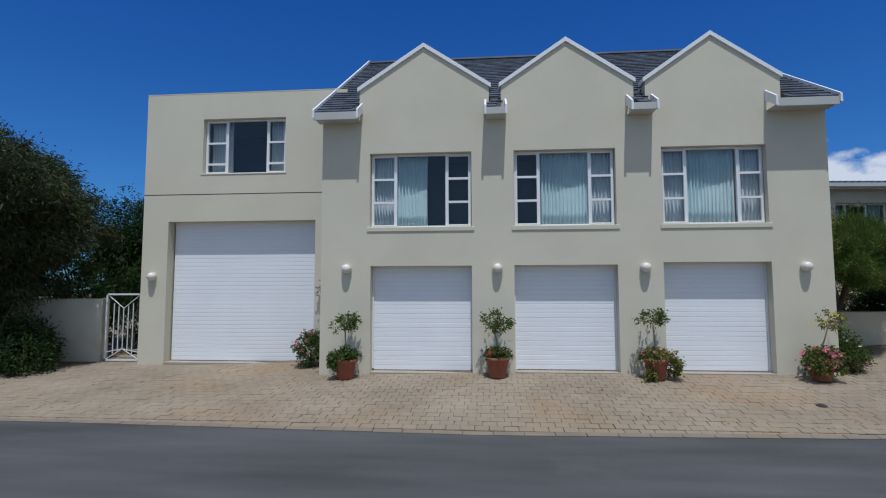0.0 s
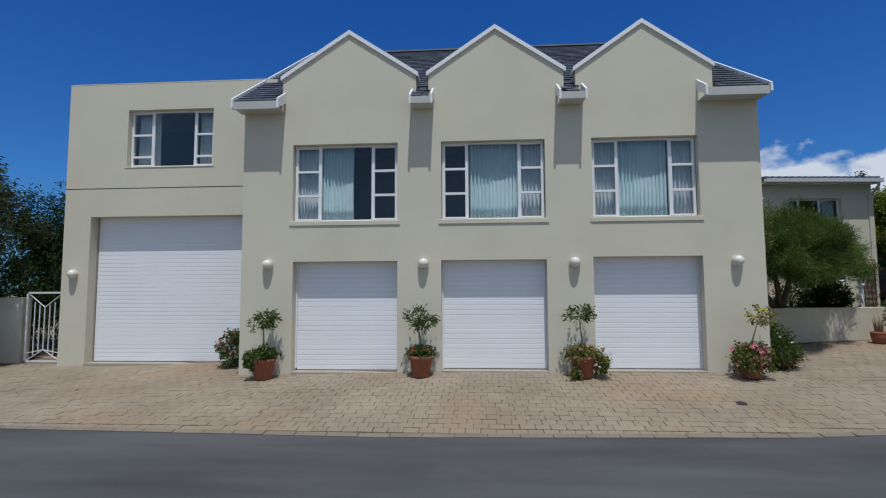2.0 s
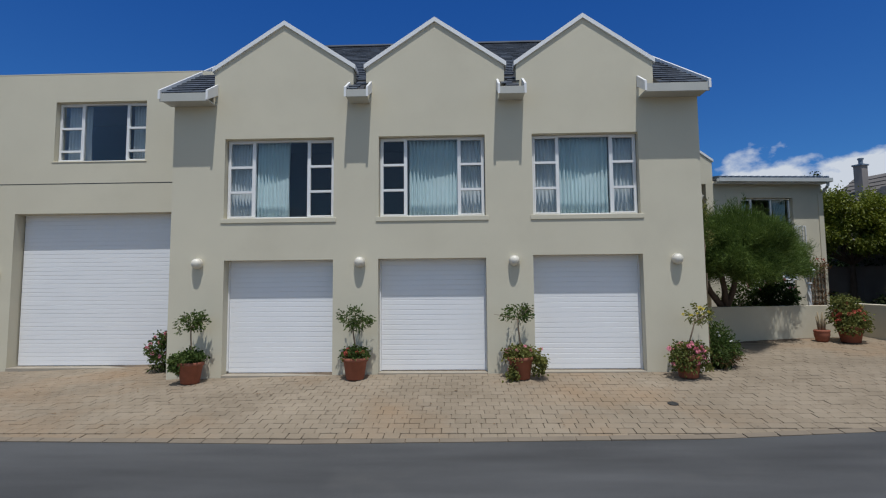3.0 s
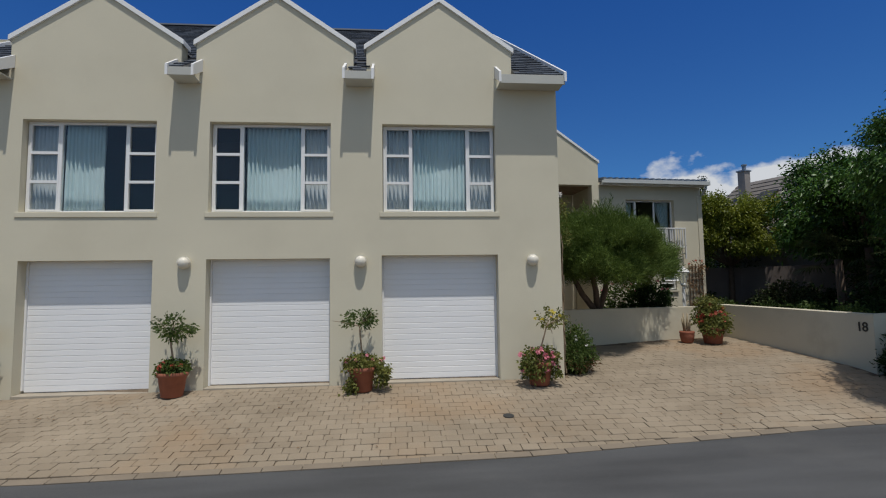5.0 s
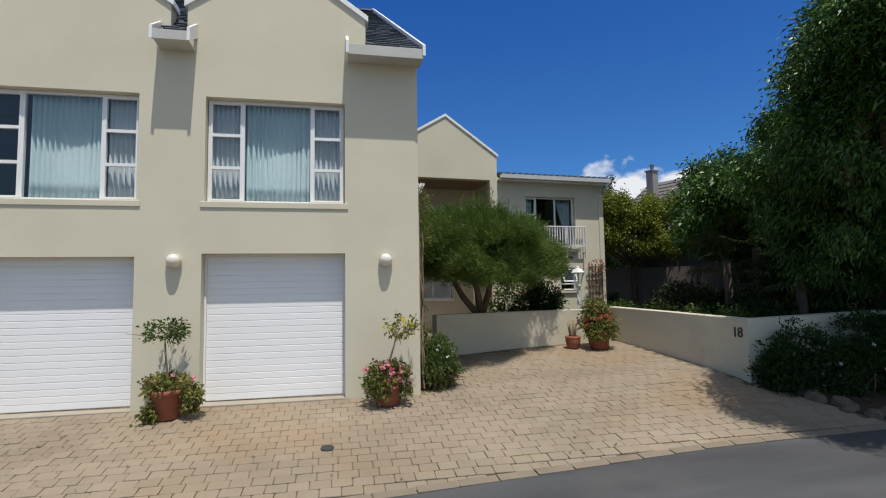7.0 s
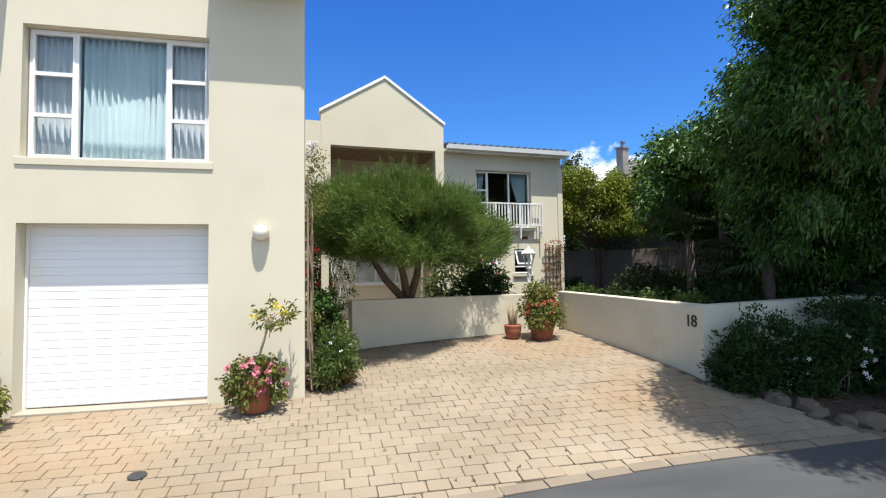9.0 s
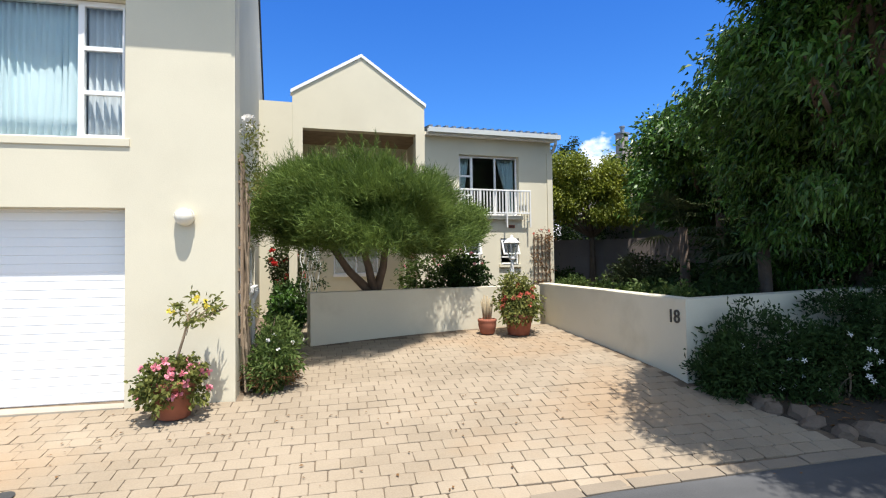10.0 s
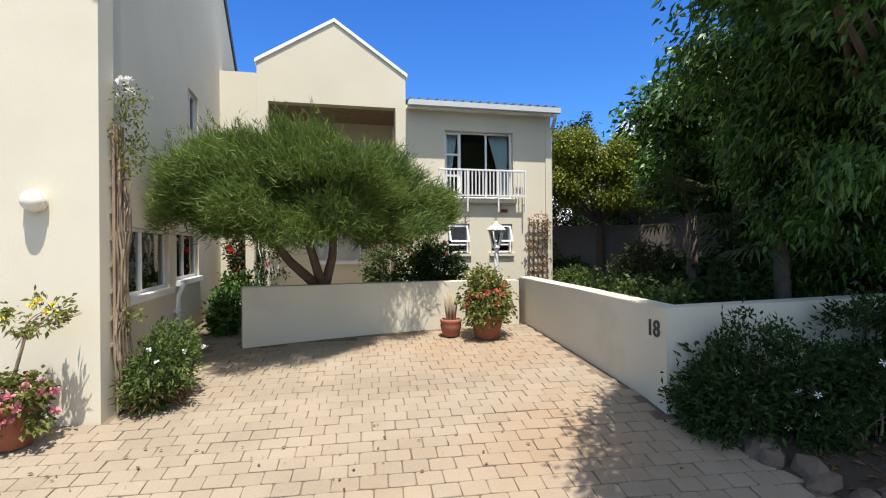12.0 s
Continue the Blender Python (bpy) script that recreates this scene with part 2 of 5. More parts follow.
def box(bm, x0, x1, y0, y1, z0, z1, bevel=0.0):
    m = Matrix.Translation(((x0 + x1) / 2, (y0 + y1) / 2, (z0 + z1) / 2)) @ Matrix.Diagonal((abs(x1 - x0), abs(y1 - y0), abs(z1 - z0), 1))
    r = bmesh.ops.create_cube(bm, size=1, matrix=m)
    if bevel:
        es = {e for v in r["verts"] for e in v.link_edges}
        bmesh.ops.bevel(bm, geom=list(es), offset=bevel, segments=2, affect='EDGES', profile=0.5)
    return bm


def B(*a, **k):
    return box(bmesh.new(), *a, **k)


def prism(bm, pts, axis, a, b):
    """A polygon, pts in the plane across an axis, drawn out from a to b."""
    def put(p, d):
        return {"x": (d, p[0], p[1]), "y": (p[0], d, p[1]), "z": (p[0], p[1], d)}[axis]
    lo = [bm.verts.new(put(p, a)) for p in pts]
    hi = [bm.verts.new(put(p, b)) for p in pts]
    bm.faces.new(lo)
    bm.faces.new(hi[::-1])
    for i in range(len(pts)):
        j = (i + 1) % len(pts)
        bm.faces.new((lo[i], lo[j], hi[j], hi[i]))
    return bm


def holed(bm, u0, u1, z0, z1, holes, a, b, place):
    """A wall from u0 to u1 with openings (u0, u1, z0, z1), its faces at depths a and b. place(u, d, z) gives the point."""
    us = sorted({u0, u1, *[h[0] for h in holes], *[h[1] for h in holes]})
    zs = sorted({z0, z1, *[h[2] for h in holes], *[h[3] for h in holes]})
    solid = {}
    for i in range(len(us) - 1):
        for k in range(len(zs) - 1):
            cu, cz = (us[i] + us[i + 1]) / 2, (zs[k] + zs[k + 1]) / 2
            solid[i, k] = not any(h[0] < cu < h[1] and h[2] < cz < h[3] for h in holes)
    vs = {}

    def v(i, k, d):
        if (i, k, d) not in vs:
            vs[i, k, d] = bm.verts.new(place(us[i], (a, b)[d], zs[k]))
        return vs[i, k, d]
    for (i, k), s in solid.items():
        if not s:
            continue
        for d in (0, 1):
            bm.faces.new((v(i, k, d), v(i + 1, k, d), v(i + 1, k + 1, d), v(i, k + 1, d)))
        for (di, dk, e) in ((-1, 0, ((0, 0), (0, 1))), (1, 0, ((1, 0), (1, 1))), (0, -1, ((0, 0), (1, 0))), (0, 1, ((0, 1), (1, 1)))):
            if not solid.get((i + di, k + dk), False):
                (p, q), (r, t) = e
                bm.faces.new((v(i + p, k + q, 0), v(i + r, k + t, 0), v(i + r, k + t, 1), v(i + p, k + q, 1)))
    return bm


def tube(bm, pts, radii, sides=8):
    """A tapered pipe through the points."""
    rings = []
    for i, p in enumerate(pts):
        p = Vector(p)
        d = (Vector(pts[min(i + 1, len(pts) - 1)]) - Vector(pts[max(i - 1, 0)])).normalized()
        s = d.cross(Vector((0.3, 0.2, 1)) if abs(d.z) < 0.9 else Vector((1, 0.1, 0))).normalized()
        t = d.cross(s)
        rings.append([bm.verts.new(p + radii[i] * (math.cos(a) * s + math.sin(a) * t)) for a in [k * math.tau / sides for k in range(sides)]])
    for r0, r1 in zip(rings, rings[1:]):
        for k in range(sides):
            bm.faces.new((r0[k], r0[(k + 1) % sides], r1[(k + 1) % sides], r1[k]))
    bm.faces.new(rings[0][::-1])
    bm.faces.new(rings[-1])
    return bm


def lathe(bm, profile, sides=20, x=0, y=0, z=0):
    """A turned body from (radius, height) pairs."""
    rings = [[bm.verts.new((x + r * math.cos(k * math.tau / sides), y + r * math.sin(k * math.tau / sides), z + h)) for k in range(sides)] for r, h in profile]
    for r0, r1 in zip(rings, rings[1:]):
        for k in range(sides):
            bm.faces.new((r0[k], r0[(k + 1) % sides], r1[(k + 1) % sides], r1[k]))
    bm.faces.new(rings[0][::-1])
    bm.faces.new(rings[-1])
    return bm


def leaves(rng, centres, spread, per, length, width, droop=0.2, out=None, up=0.3):
    """Folded leaves scattered in small clumps round the centres: vertices and faces."""
    c = np.repeat(np.asarray(centres, float), per, axis=0)
    n = len(c)
    off = rng.normal(size=(n, 3)) * spread
    p = c + off
    d = rng.normal(size=(n, 3))
    if out is not None:
        o = c - np.asarray(out)
        o /= np.linalg.norm(o, axis=1)[:, None] + 1e-6
        d = d * 0.7 + o * 0.9
    d[:, 2] += up - droop
    d /= np.linalg.norm(d, axis=1)[:, None]
    r = rng.normal(size=(n, 3))
    s = np.cross(d, r)
    s /= np.linalg.norm(s, axis=1)[:, None] + 1e-9
    nn = np.cross(d, s)
    L = length * rng.uniform(0.6, 1.25, (n, 1))
    W = width * rng.uniform(0.7, 1.2, (n, 1))
    tip = p + d * L - np.array([0, 0, 1]) * L * droop
    a = p + d * L * 0.45 + s * W * 0.5 + nn * W * 0.18
    b = p + d * L * 0.45 - s * W * 0.5 + nn * W * 0.18
    v = np.stack([p, a, tip, b], axis=1).reshape(-1, 3)
    i = np.arange(n)[:, None] * 4
    f = np.concatenate([i + np.array([0, 1, 2]), i + np.array([0, 2, 3])])
    return v, f


def foliage(name, sets, mat, parent, label=""):
    vs, fs, k = [], [], 0
    for v, f in sets:
        vs.append(v)
        fs.append(f + k)
        k += len(v)
    return raw(name, np.concatenate(vs).tolist(), np.concatenate(fs).tolist(), mat, parent, label)


def blob_points(rng, blobs, n, shell=0.55, bottom=-1.0):
    """Points in the outer part of ellipsoids (x, y, z, rx, ry, rz), unevenly thick."""
    out = []
    w = np.array([b[3] * b[4] + b[3] * b[5] for b in blobs])
    for b, share in zip(blobs, w / w.sum()):
        m = int(n * share) + 1
        d = rng.normal(size=(m * 3, 3))
        d /= np.linalg.norm(d, axis=1)[:, None]
        d = d[d[:, 2] > bottom][:m]
        lump = np.array([noise.noise(Vector(q) * 2.6 + Vector(b[:3])) for q in d])
        r = rng.uniform(shell, 1.0, len(d)) ** 0.6 * (1.0 + 0.28 * lump)
        out.append(np.array(b[:3]) + d * r[:, None] * np.array(b[3:]))
    return np.concatenate(out)


def ground_z(x, y):
    """Height of the paved forecourt, which rises from the road to the houses."""
    s = min(0.12, max(0.06, 0.12 + 0.0085 * x))
    t = min(max(y, 7.3), 13.2) - 7.5
    front = -0.36 + s * t + 0.005 * min(max(x, 0), 12) * min(max(t / 3, 0), 1)
    dx = min(max(x - 6.4, 0), 5.2)
    court = min(max((x - 6.0) / 0.6, 0), 1)
    return front + 0.006 * dx * min(max(t, 0), 2.5) - court * (0.031 + 0.002 * dx) * max(t - 2.5, 0)


def edge_y(x):
    """Where the paving meets the road."""
    return float(np.interp(x, [-16, -6, 0, 5, 9.5, 12, 20], [7.57, 7.50, 7.40, 7.56, 8.02, 8.09, 8.14]))


# ---- ground, road, paving bed ----
def grid(name, xs, ys, height, mat):
    v = [(x, y, height(x, y)) for y in ys for x in xs]
    n = len(xs)
    f = [(j * n + i, j * n + i + 1, (j + 1) * n + i + 1, (j + 1) * n + i) for j in range(len(ys) - 1) for i in range(n - 1)]
    return raw(name, v, f, mat)


tagged(grid("ground", [-600, -120, -30, -14, -9, -7, -4, -2, 0, 3, 6, 9, 12, 14, 20, 60, 600],
            [-600, -80, -8, 0, 6.9, 7.3, 7.6, 9, 10.3, 11.5, 13.2, 15, 20, 40, 120, 600],
            lambda x, y: ground_z(x, y) - (0.07 if y > 7 else 0.10), EARTH), "dry brown earth reaching to the horizon", "ground", kind="structure")
tagged(grid("road", [-90, -30, -15, -6, -3, 0, 2, 4, 5, 6, 8, 9.5, 12, 14, 16, 20, 40, 90], [-6.0, 0.5, 4, 1e6],
            lambda x, y: -0.34 if y < 4.5 else -0.375, ASPHALT), "worn grey asphalt road with faint tyre streaks", "road", kind="structure")
road_me = bpy.data.objects["road"].data
for rv in road_me.vertices:
    if rv.co.y > 1000:
        rv.co.y = edge_y(rv.co.x) - 0.12
        rv.co.z = ground_z(rv.co.x, rv.co.y) - 0.012
tagged(grid("pavement", [-16 + 0.5 * i for i in range(60)], [7.2, 7.6, 8, 8.4, 8.8, 9.2, 9.6, 10, 10.3, 10.7, 11.1, 11.5, 11.9, 12.4, 12.8, 13.2, 16.4],
            lambda x, y: ground_z(x, y) - 0.010, SAND), "sandy bed of a paved brick forecourt", "pavement", kind="structure")
for pv in bpy.data.objects["pavement"].data.vertices:
    if pv.co.y < 8.1:
        e = edge_y(pv.co.x) + {7.2: -0.11, 7.6: -0.02, 8.0: 0.08}[round(pv.co.y, 1)]
        pv.co.y = e
        pv.co.z = ground_z(pv.co.x, e) - 0.022

# ---- main house ----
FY = 10.27
SKEW = 0.09


def side_x(y):
    return 6.385 - SKEW * (y - FY)


house = thing("house", "cream plastered house with three gables over garages", "house")
DOORS = [(-2.36, -0.33), (0.50, 2.475), (3.325, 5.29)]
WINDOWS = [(-2.39, -0.33), (0.51, 2.48), (3.345, 5.285)]
DOOR_TOP, SILL, HEAD, EAVE = 2.07, 2.82, 4.335, 5.15
TOPS = [2.045, 2.05, 2.09]
holes = [(a, b, -0.6, c) for (a, b), c in zip(DOORS, TOPS)] + [(a, b, SILL, HEAD) for a, b in WINDOWS]
wall = part("wall", holed(bmesh.new(), -3.38, 6.385, -0.6, EAVE, holes, FY, FY + 0.28, lambda u, d, z: (u, d, z)), PLASTER, house)
GABLES = [(-2.62, 0.03), (0.27, 2.86), (3.08, 5.60)]
SHOULDER, APEX = 5.66, 6.54
for a, b in GABLES:
    c = (a + b) / 2
    part("gable", prism(bmesh.new(), [(a, EAVE), (b, EAVE), (b, SHOULDER), (c, APEX), (a, SHOULDER)], "y", FY, FY + 0.25), PLASTER, house)
    bm = bmesh.new()
    for e in (a, b):
        o = -0.04 if e == a else 0.04
        prism(bm, [(e + o, SHOULDER - 0.03), (e + o, SHOULDER + 0.055), (c, APEX + 0.075), (c, APEX - 0.012)], "y", FY - 0.035, FY + 0.27)
    part("coping", bm, WHITE, house, "white-painted gable coping")
# side and rear walls
SIDE_WINDOWS = [(10.88, 12.50, 1.06, 1.80), (12.85, 14.20, 1.12, 1.81), (13.58, 14.22, 3.42, 4.03)]
part("wall", holed(bmesh.new(), FY + 0.28, 19.1, -0.6, EAVE, SIDE_WINDOWS, 0.0, -0.26, lambda u, d, z: (side_x(u) + d, u, z)), PLASTER, house)
part("wall", holed(bmesh.new(), FY + 0.28, 19.1, -0.6, EAVE, [], 0.0, 0.26, lambda u, d, z: (-3.38 + d, u, z)), PLASTER, house)
part("wall", B(-3.12, 5.34, 18.84, 19.1, -0.6, EAVE), PLASTER, house)
for x_of in (lambda u: side_x(u), lambda u: -3.12):
    bm = bmesh.new()
    prof = [(FY + 0.03, EAVE), (19.1, EAVE), (14.65, 8.08)]
    lo = [bm.verts.new((x_of(p[0]), p[0], p[1])) for p in prof]
    hi = [bm.verts.new((x_of(p[0]) - 0.26, p[0], p[1])) for p in prof]
    bm.faces.new(lo), bm.faces.new(hi[::-1])
    for i in range(3):
        j = (i + 1) % 3
        bm.faces.new((lo[i], lo[j], hi[j], hi[i]))
    part("gable", bm, PLASTER, house)
part("floor_slab", B(-3.1, 5.85, FY + 0.28, 15.84, 2.35, 2.6), UNLIT_ROOM, house)
part("partition", B(-3.1, 6.0, 12.9, 13.0, -0.5, 5.15), UNLIT_ROOM, house)
part("ceiling", B(-3.1, 5.85, FY + 0.26, 15.84, 4.75, 4.85), UNLIT_ROOM, house)
# main roof: rows of slates on two slopes
RIDGE_Y, RIDGE_Z, EY, EZ = 14.65, 8.24, 9.93, 5.13
PITCH = math.atan2(RIDGE_Z - EZ, RIDGE_Y - EY)


def slope(bm, y0, z0, y1, z1, xl, xr, skew):
    """One sloping slab of roof boarding; it narrows by skew for each metre towards the rear."""
    vs = [bm.verts.new((xf(y), y, z + dz)) for y, z in ((y0, z0), (y1, z1)) for xf in (lambda q: xl, lambda q: xr - SKEW * skew * (q - EY)) for dz in (-0.09, -0.02)]
    for q in ((0, 2, 3, 1), (4, 5, 7, 6), (0, 1, 5, 4), (2, 6, 7, 3), (0, 4, 6, 2), (1, 3, 7, 5)):
        bm.faces.new([vs[i] for i in q])
    return bm


BACK_Y = 19.32
BACK_Z = RIDGE_Z - (BACK_Y - RIDGE_Y) * math.tan(PITCH)
BEHIND = FY + 0.26
bm = slope(bmesh.new(), BEHIND, EZ + (BEHIND - EY) * math.tan(PITCH), RIDGE_Y, RIDGE_Z, -3.44, 6.41, 1)
slope(bm, RIDGE_Y, RIDGE_Z, BACK_Y, BACK_Z, -3.44, 6.41, 1)
for a, b in ((-3.44, -2.625), (0.035, 0.265), (2.865, 3.075), (5.605, 6.41)):
    slope(bm, EY, EZ, BEHIND, EZ + (BEHIND - EY) * math.tan(PITCH), a, b, 0)
roof = part("roof", bm, IRON, house, "dark slate-covered roof")
rng = np.random.default_rng(5)


def in_gable(x, z):
    """Behind a gable's own little roof, where no main slates lie."""
    low = z < EZ + (BEHIND - EY) * math.tan(PITCH)
    return any(a - 0.01 < x < b + 0.01 and (low or z < SHOULDER - 0.05 + min(x - a, b - x) * 0.67) for a, b in GABLES)


def slates(x0, x1, y_base, sgn, z_base, run, shift, skip):
    vs, fs = [], []
    rows = int(run / 0.20) - 1
    cp, sp = math.cos(PITCH), math.sin(PITCH)
    for r in range(rows + 1):
        s0, s1 = r * 0.20, min(r * 0.20 + 0.23, run)
        far = abs(y_base + sgn * s0 * cp - EY)
        xa, xb = x0, x1 - SKEW * far
        x = xa - rng.uniform(0, 0.2)
        while x < xb:
            w = rng.uniform(0.20, 0.30)
            l, h = max(x + 0.004, xa), min(x + w - 0.004, xb)
            x += w
            if h - l < 0.03 or skip((l + h) / 2, z_base + s0 * sp):
                continue
            j = rng.uniform(-0.008, 0.008)
            t0, t1 = 0.022 + rng.uniform(0, 0.006), 0.004
            k = len(vs)
            for xx in (l, h):
                for s, t in ((s0 + j, 0.0), (s0 + j, t0), (s1, t1)):
                    vs.append((xx, y_base + sgn * (s * cp - t * sp), z_base + s * sp + t * cp))
            fs += [(k, k + 3, k + 4, k + 1), (k + 1, k + 4, k + 5, k + 2), (k, k + 1, k + 2), (k + 3, k + 5, k + 4)]
    return vs, fs


run = (RIDGE_Y - EY) / math.cos(PITCH)
v, f = slates(-3.44, 6.41, EY, 1, EZ - 0.02, run, 0.06, in_gable)
tagged(raw("slate_covering", v, f, SLATE, house), kind="stuff")
v, f = slates(-3.44, 6.41, BACK_Y, -1, BACK_Z - 0.02, (BACK_Y - RIDGE_Y) / math.cos(PITCH), 0.06, lambda x, z: False)
tagged(raw("slate_covering", v, f, SLATE, house), kind="stuff")
part("ridge_cap", prism(bmesh.new(), [(RIDGE_Y - 0.14, RIDGE_Z - 0.06), (RIDGE_Y, RIDGE_Z + 0.05), (RIDGE_Y + 0.14, RIDGE_Z - 0.06)], "x", -3.42, 6.0), SLATE, house)
# the small roofs behind the gables
for a, b in GABLES:
    c = (a + b) / 2
    part("gable_roof", prism(bmesh.new(), [(a + 0.02, SHOULDER - 0.04), (b - 0.02, SHOULDER - 0.04), (c, APEX - 0.06)], "y", FY + 0.25, 12.05), SLATE, house)
# eaves between the gables, with fascia and small barge boards
EAVES = [(-3.46, -2.57, 'l'), (-0.04, 0.36, 'm'), (2.73, 3.20, 'm'), (5.32, 6.44, 'r')]
for a, b, side in EAVES:
    part("fascia", B(a, b, EY - 0.035, EY - 0.005, EZ - (0.165 if side == "m" else 0.185), EZ - 0.03, bevel=0.004), FASCIA, house, "pale grey fascia board")
    part("soffit", B(a + 0.01, b - 0.01, EY - 0.005, FY - 0.002, EZ - 0.155, EZ - 0.135), FASCIA, house)
    ends = {'l': (b,), 'm': (a, b), 'r': (a,)}[side]
    for e in ends:
        y1 = FY - 0.004
        z1 = EZ + (y1 - EY) * math.tan(PITCH)
        part("barge_board", prism(bmesh.new(), [(EY - 0.06, EZ - 0.17), (y1, z1 - 0.17), (y1, z1 + 0.04), (EY - 0.06, EZ + 0.01)], "x", e - 0.02, e + 0.02), WHITE, house, "white-painted barge board")
    if side != 'm':
        e = a if side == 'l' else b
        sg = 1 if side == 'l' else -1
        bm = bmesh.new()
        lo, hi = [], []
        for yy, zz, sh in ((EY - 0.06, EZ - 0.03, 0), (RIDGE_Y, RIDGE_Z + 0.02, (0.0 if side == "l" else SKEW) * (RIDGE_Y - EY))):
            for dz in (-0.11, 0.05):
                lo.append(bm.verts.new((e + sg * sh - 0.02, yy, zz + dz)))
                hi.append(bm.verts.new((e + sg * sh + 0.02, yy, zz + dz)))
        for q in ((0, 1, 3, 2),):
            bm.faces.new([lo[i] for i in q]), bm.faces.new([hi[i] for i in q][::-1])
        for i, j in ((0, 1), (1, 3), (3, 2), (2, 0)):
            bm.faces.new((lo[i], lo[j], hi[j], hi[i]))
        part("barge_board", bm, WHITE, house, "white-painted barge board")
# rear verge on the lane side
bm = bmesh.new()
q0, q1 = (6.41 - SKEW * (RIDGE_Y - EY) + 0.022, RIDGE_Y, RIDGE_Z), (6.41 - SKEW * (BACK_Y - EY) + 0.022, BACK_Y, BACK_Z)
lo = [bm.verts.new((p[0] + dx, p[1], p[2] + dz)) for p in (q0, q1) for dx in (-0.02, 0.02) for dz in (-0.16, 0.04)]
for f4 in ((0, 1, 5, 4), (2, 3, 7, 6), (0, 2, 6, 4), (1, 3, 7, 5), (0, 1, 3, 2), (4, 5, 7, 6)):
    bm.faces.new([lo[i] for i in f4])
part("barge_board", bm, IRON, house, "dark barge board")


def garage_door(parent, x0, x1, z0, z1, y, mat=DOORWHITE, panels=10):
    """A sectional door of ribbed horizontal boards."""
    door = new("garage_door")
    door.parent = parent
    tagged(door, "white ribbed sectional garage door, closed")
    h = (z1 - z0) / panels
    for i in range(panels):
        a, b = z0 + i * h, z0 + (i + 1) * h
        deep = 0.007 if i % 5 else 0.003
        prof = [(y + 0.03, a), (y + deep, a), (y + deep, a + 0.006), (y, a + 0.010), (y, b - 0.004), (y + deep * 0.6, b), (y + 0.03, b)]
        part("board", prism(bmesh.new(), prof, "x", x0, x1), mat, door)
    return door


for (a, b), top in zip(DOORS, TOPS):
    garage_door(house, a + 0.03, b - 0.03, ground_z((a + b) / 2, FY) + 0.028, top + 0.06, FY + 0.235, panels=23)
    part("threshold", B(a + 0.002, b - 0.002, FY - 0.02, FY + 0.27, ground_z((a + b) / 2, FY) - 0.2, ground_z((a + b) / 2, FY) + 0.016, bevel=0.006), CONCRETE, house, "worn concrete threshold")
    part("door_track", B(a + 0.002, a + 0.028, FY + 0.20, FY + 0.27, 0, top - 0.002), WHITE, house)
    part("door_track", B(b - 0.028, b - 0.002, FY + 0.20, FY + 0.27, 0, top - 0.002), WHITE, house)


def window(parent, x0, x1, z0, z1, y, cols, place=None, sill=True, label="white-framed window", fw=0.036, mat=WHITE, rows=()):
    """cols: (share of the width up to here, number of panes in the column). place turns (along, depth, z) into a point."""
    w = new("window")
    w.parent = parent
    tagged(w, label)
    put = place or (lambda u, d, z: (u, y + d, z))

    def bar(name, u0, u1, d0, d1, za, zb, m):
        bm = box(bmesh.new(), u0, u1, d0, d1, za, zb)
        for vv in bm.verts:
            vv.co = Vector(put(*vv.co))
        return part(name, bm, m, w)
    bm = holed(bmesh.new(), x0, x1, z0, z1, [(x0 + fw, x1 - fw, z0 + fw, z1 - fw)], 0.0, 0.06, put)
    part("frame", bm, mat, w)
    u = x0
    for i, (share, n) in enumerate(cols):
        u2 = x0 + share * (x1 - x0)
        if i < len(cols) - 1:
            bar("mullion", u2 - fw * 0.55, u2 + fw * 0.55, -0.006, 0.058, z0 + fw, z1 - fw, mat)
        ua = u + (fw if i == 0 else fw * 0.55)
        ub = u2 - (fw if i == len(cols) - 1 else fw * 0.55)
        for k in range(n):
            cut = [0, *rows, 1] if n > 1 and rows else [q / n for q in range(n + 1)]
            za, zb = (z0 + fw + cut[k + q] * (z1 - z0 - 2 * fw) for q in (0, 1))
            if n > 1:
                sash = holed(bmesh.new(), ua, ub, za, zb, [(ua + 0.022, ub - 0.022, za + 0.022, zb - 0.022)], -0.012, 0.045, put)
                part("sash", sash, mat, w)
            g = bar("pane", ua + 0.003, ub - 0.003, 0.02, 0.026, za + 0.003, zb - 0.003, GLASS)
            g.visible_shadow = False
        u = u2
    if sill:
        bar("sill", x0 - 0.03, x1 + 0.03, -0.17, -0.002, z0 - 0.065, z0 + 0.004, PLASTER if sill == 2 else WHITE)
    return w


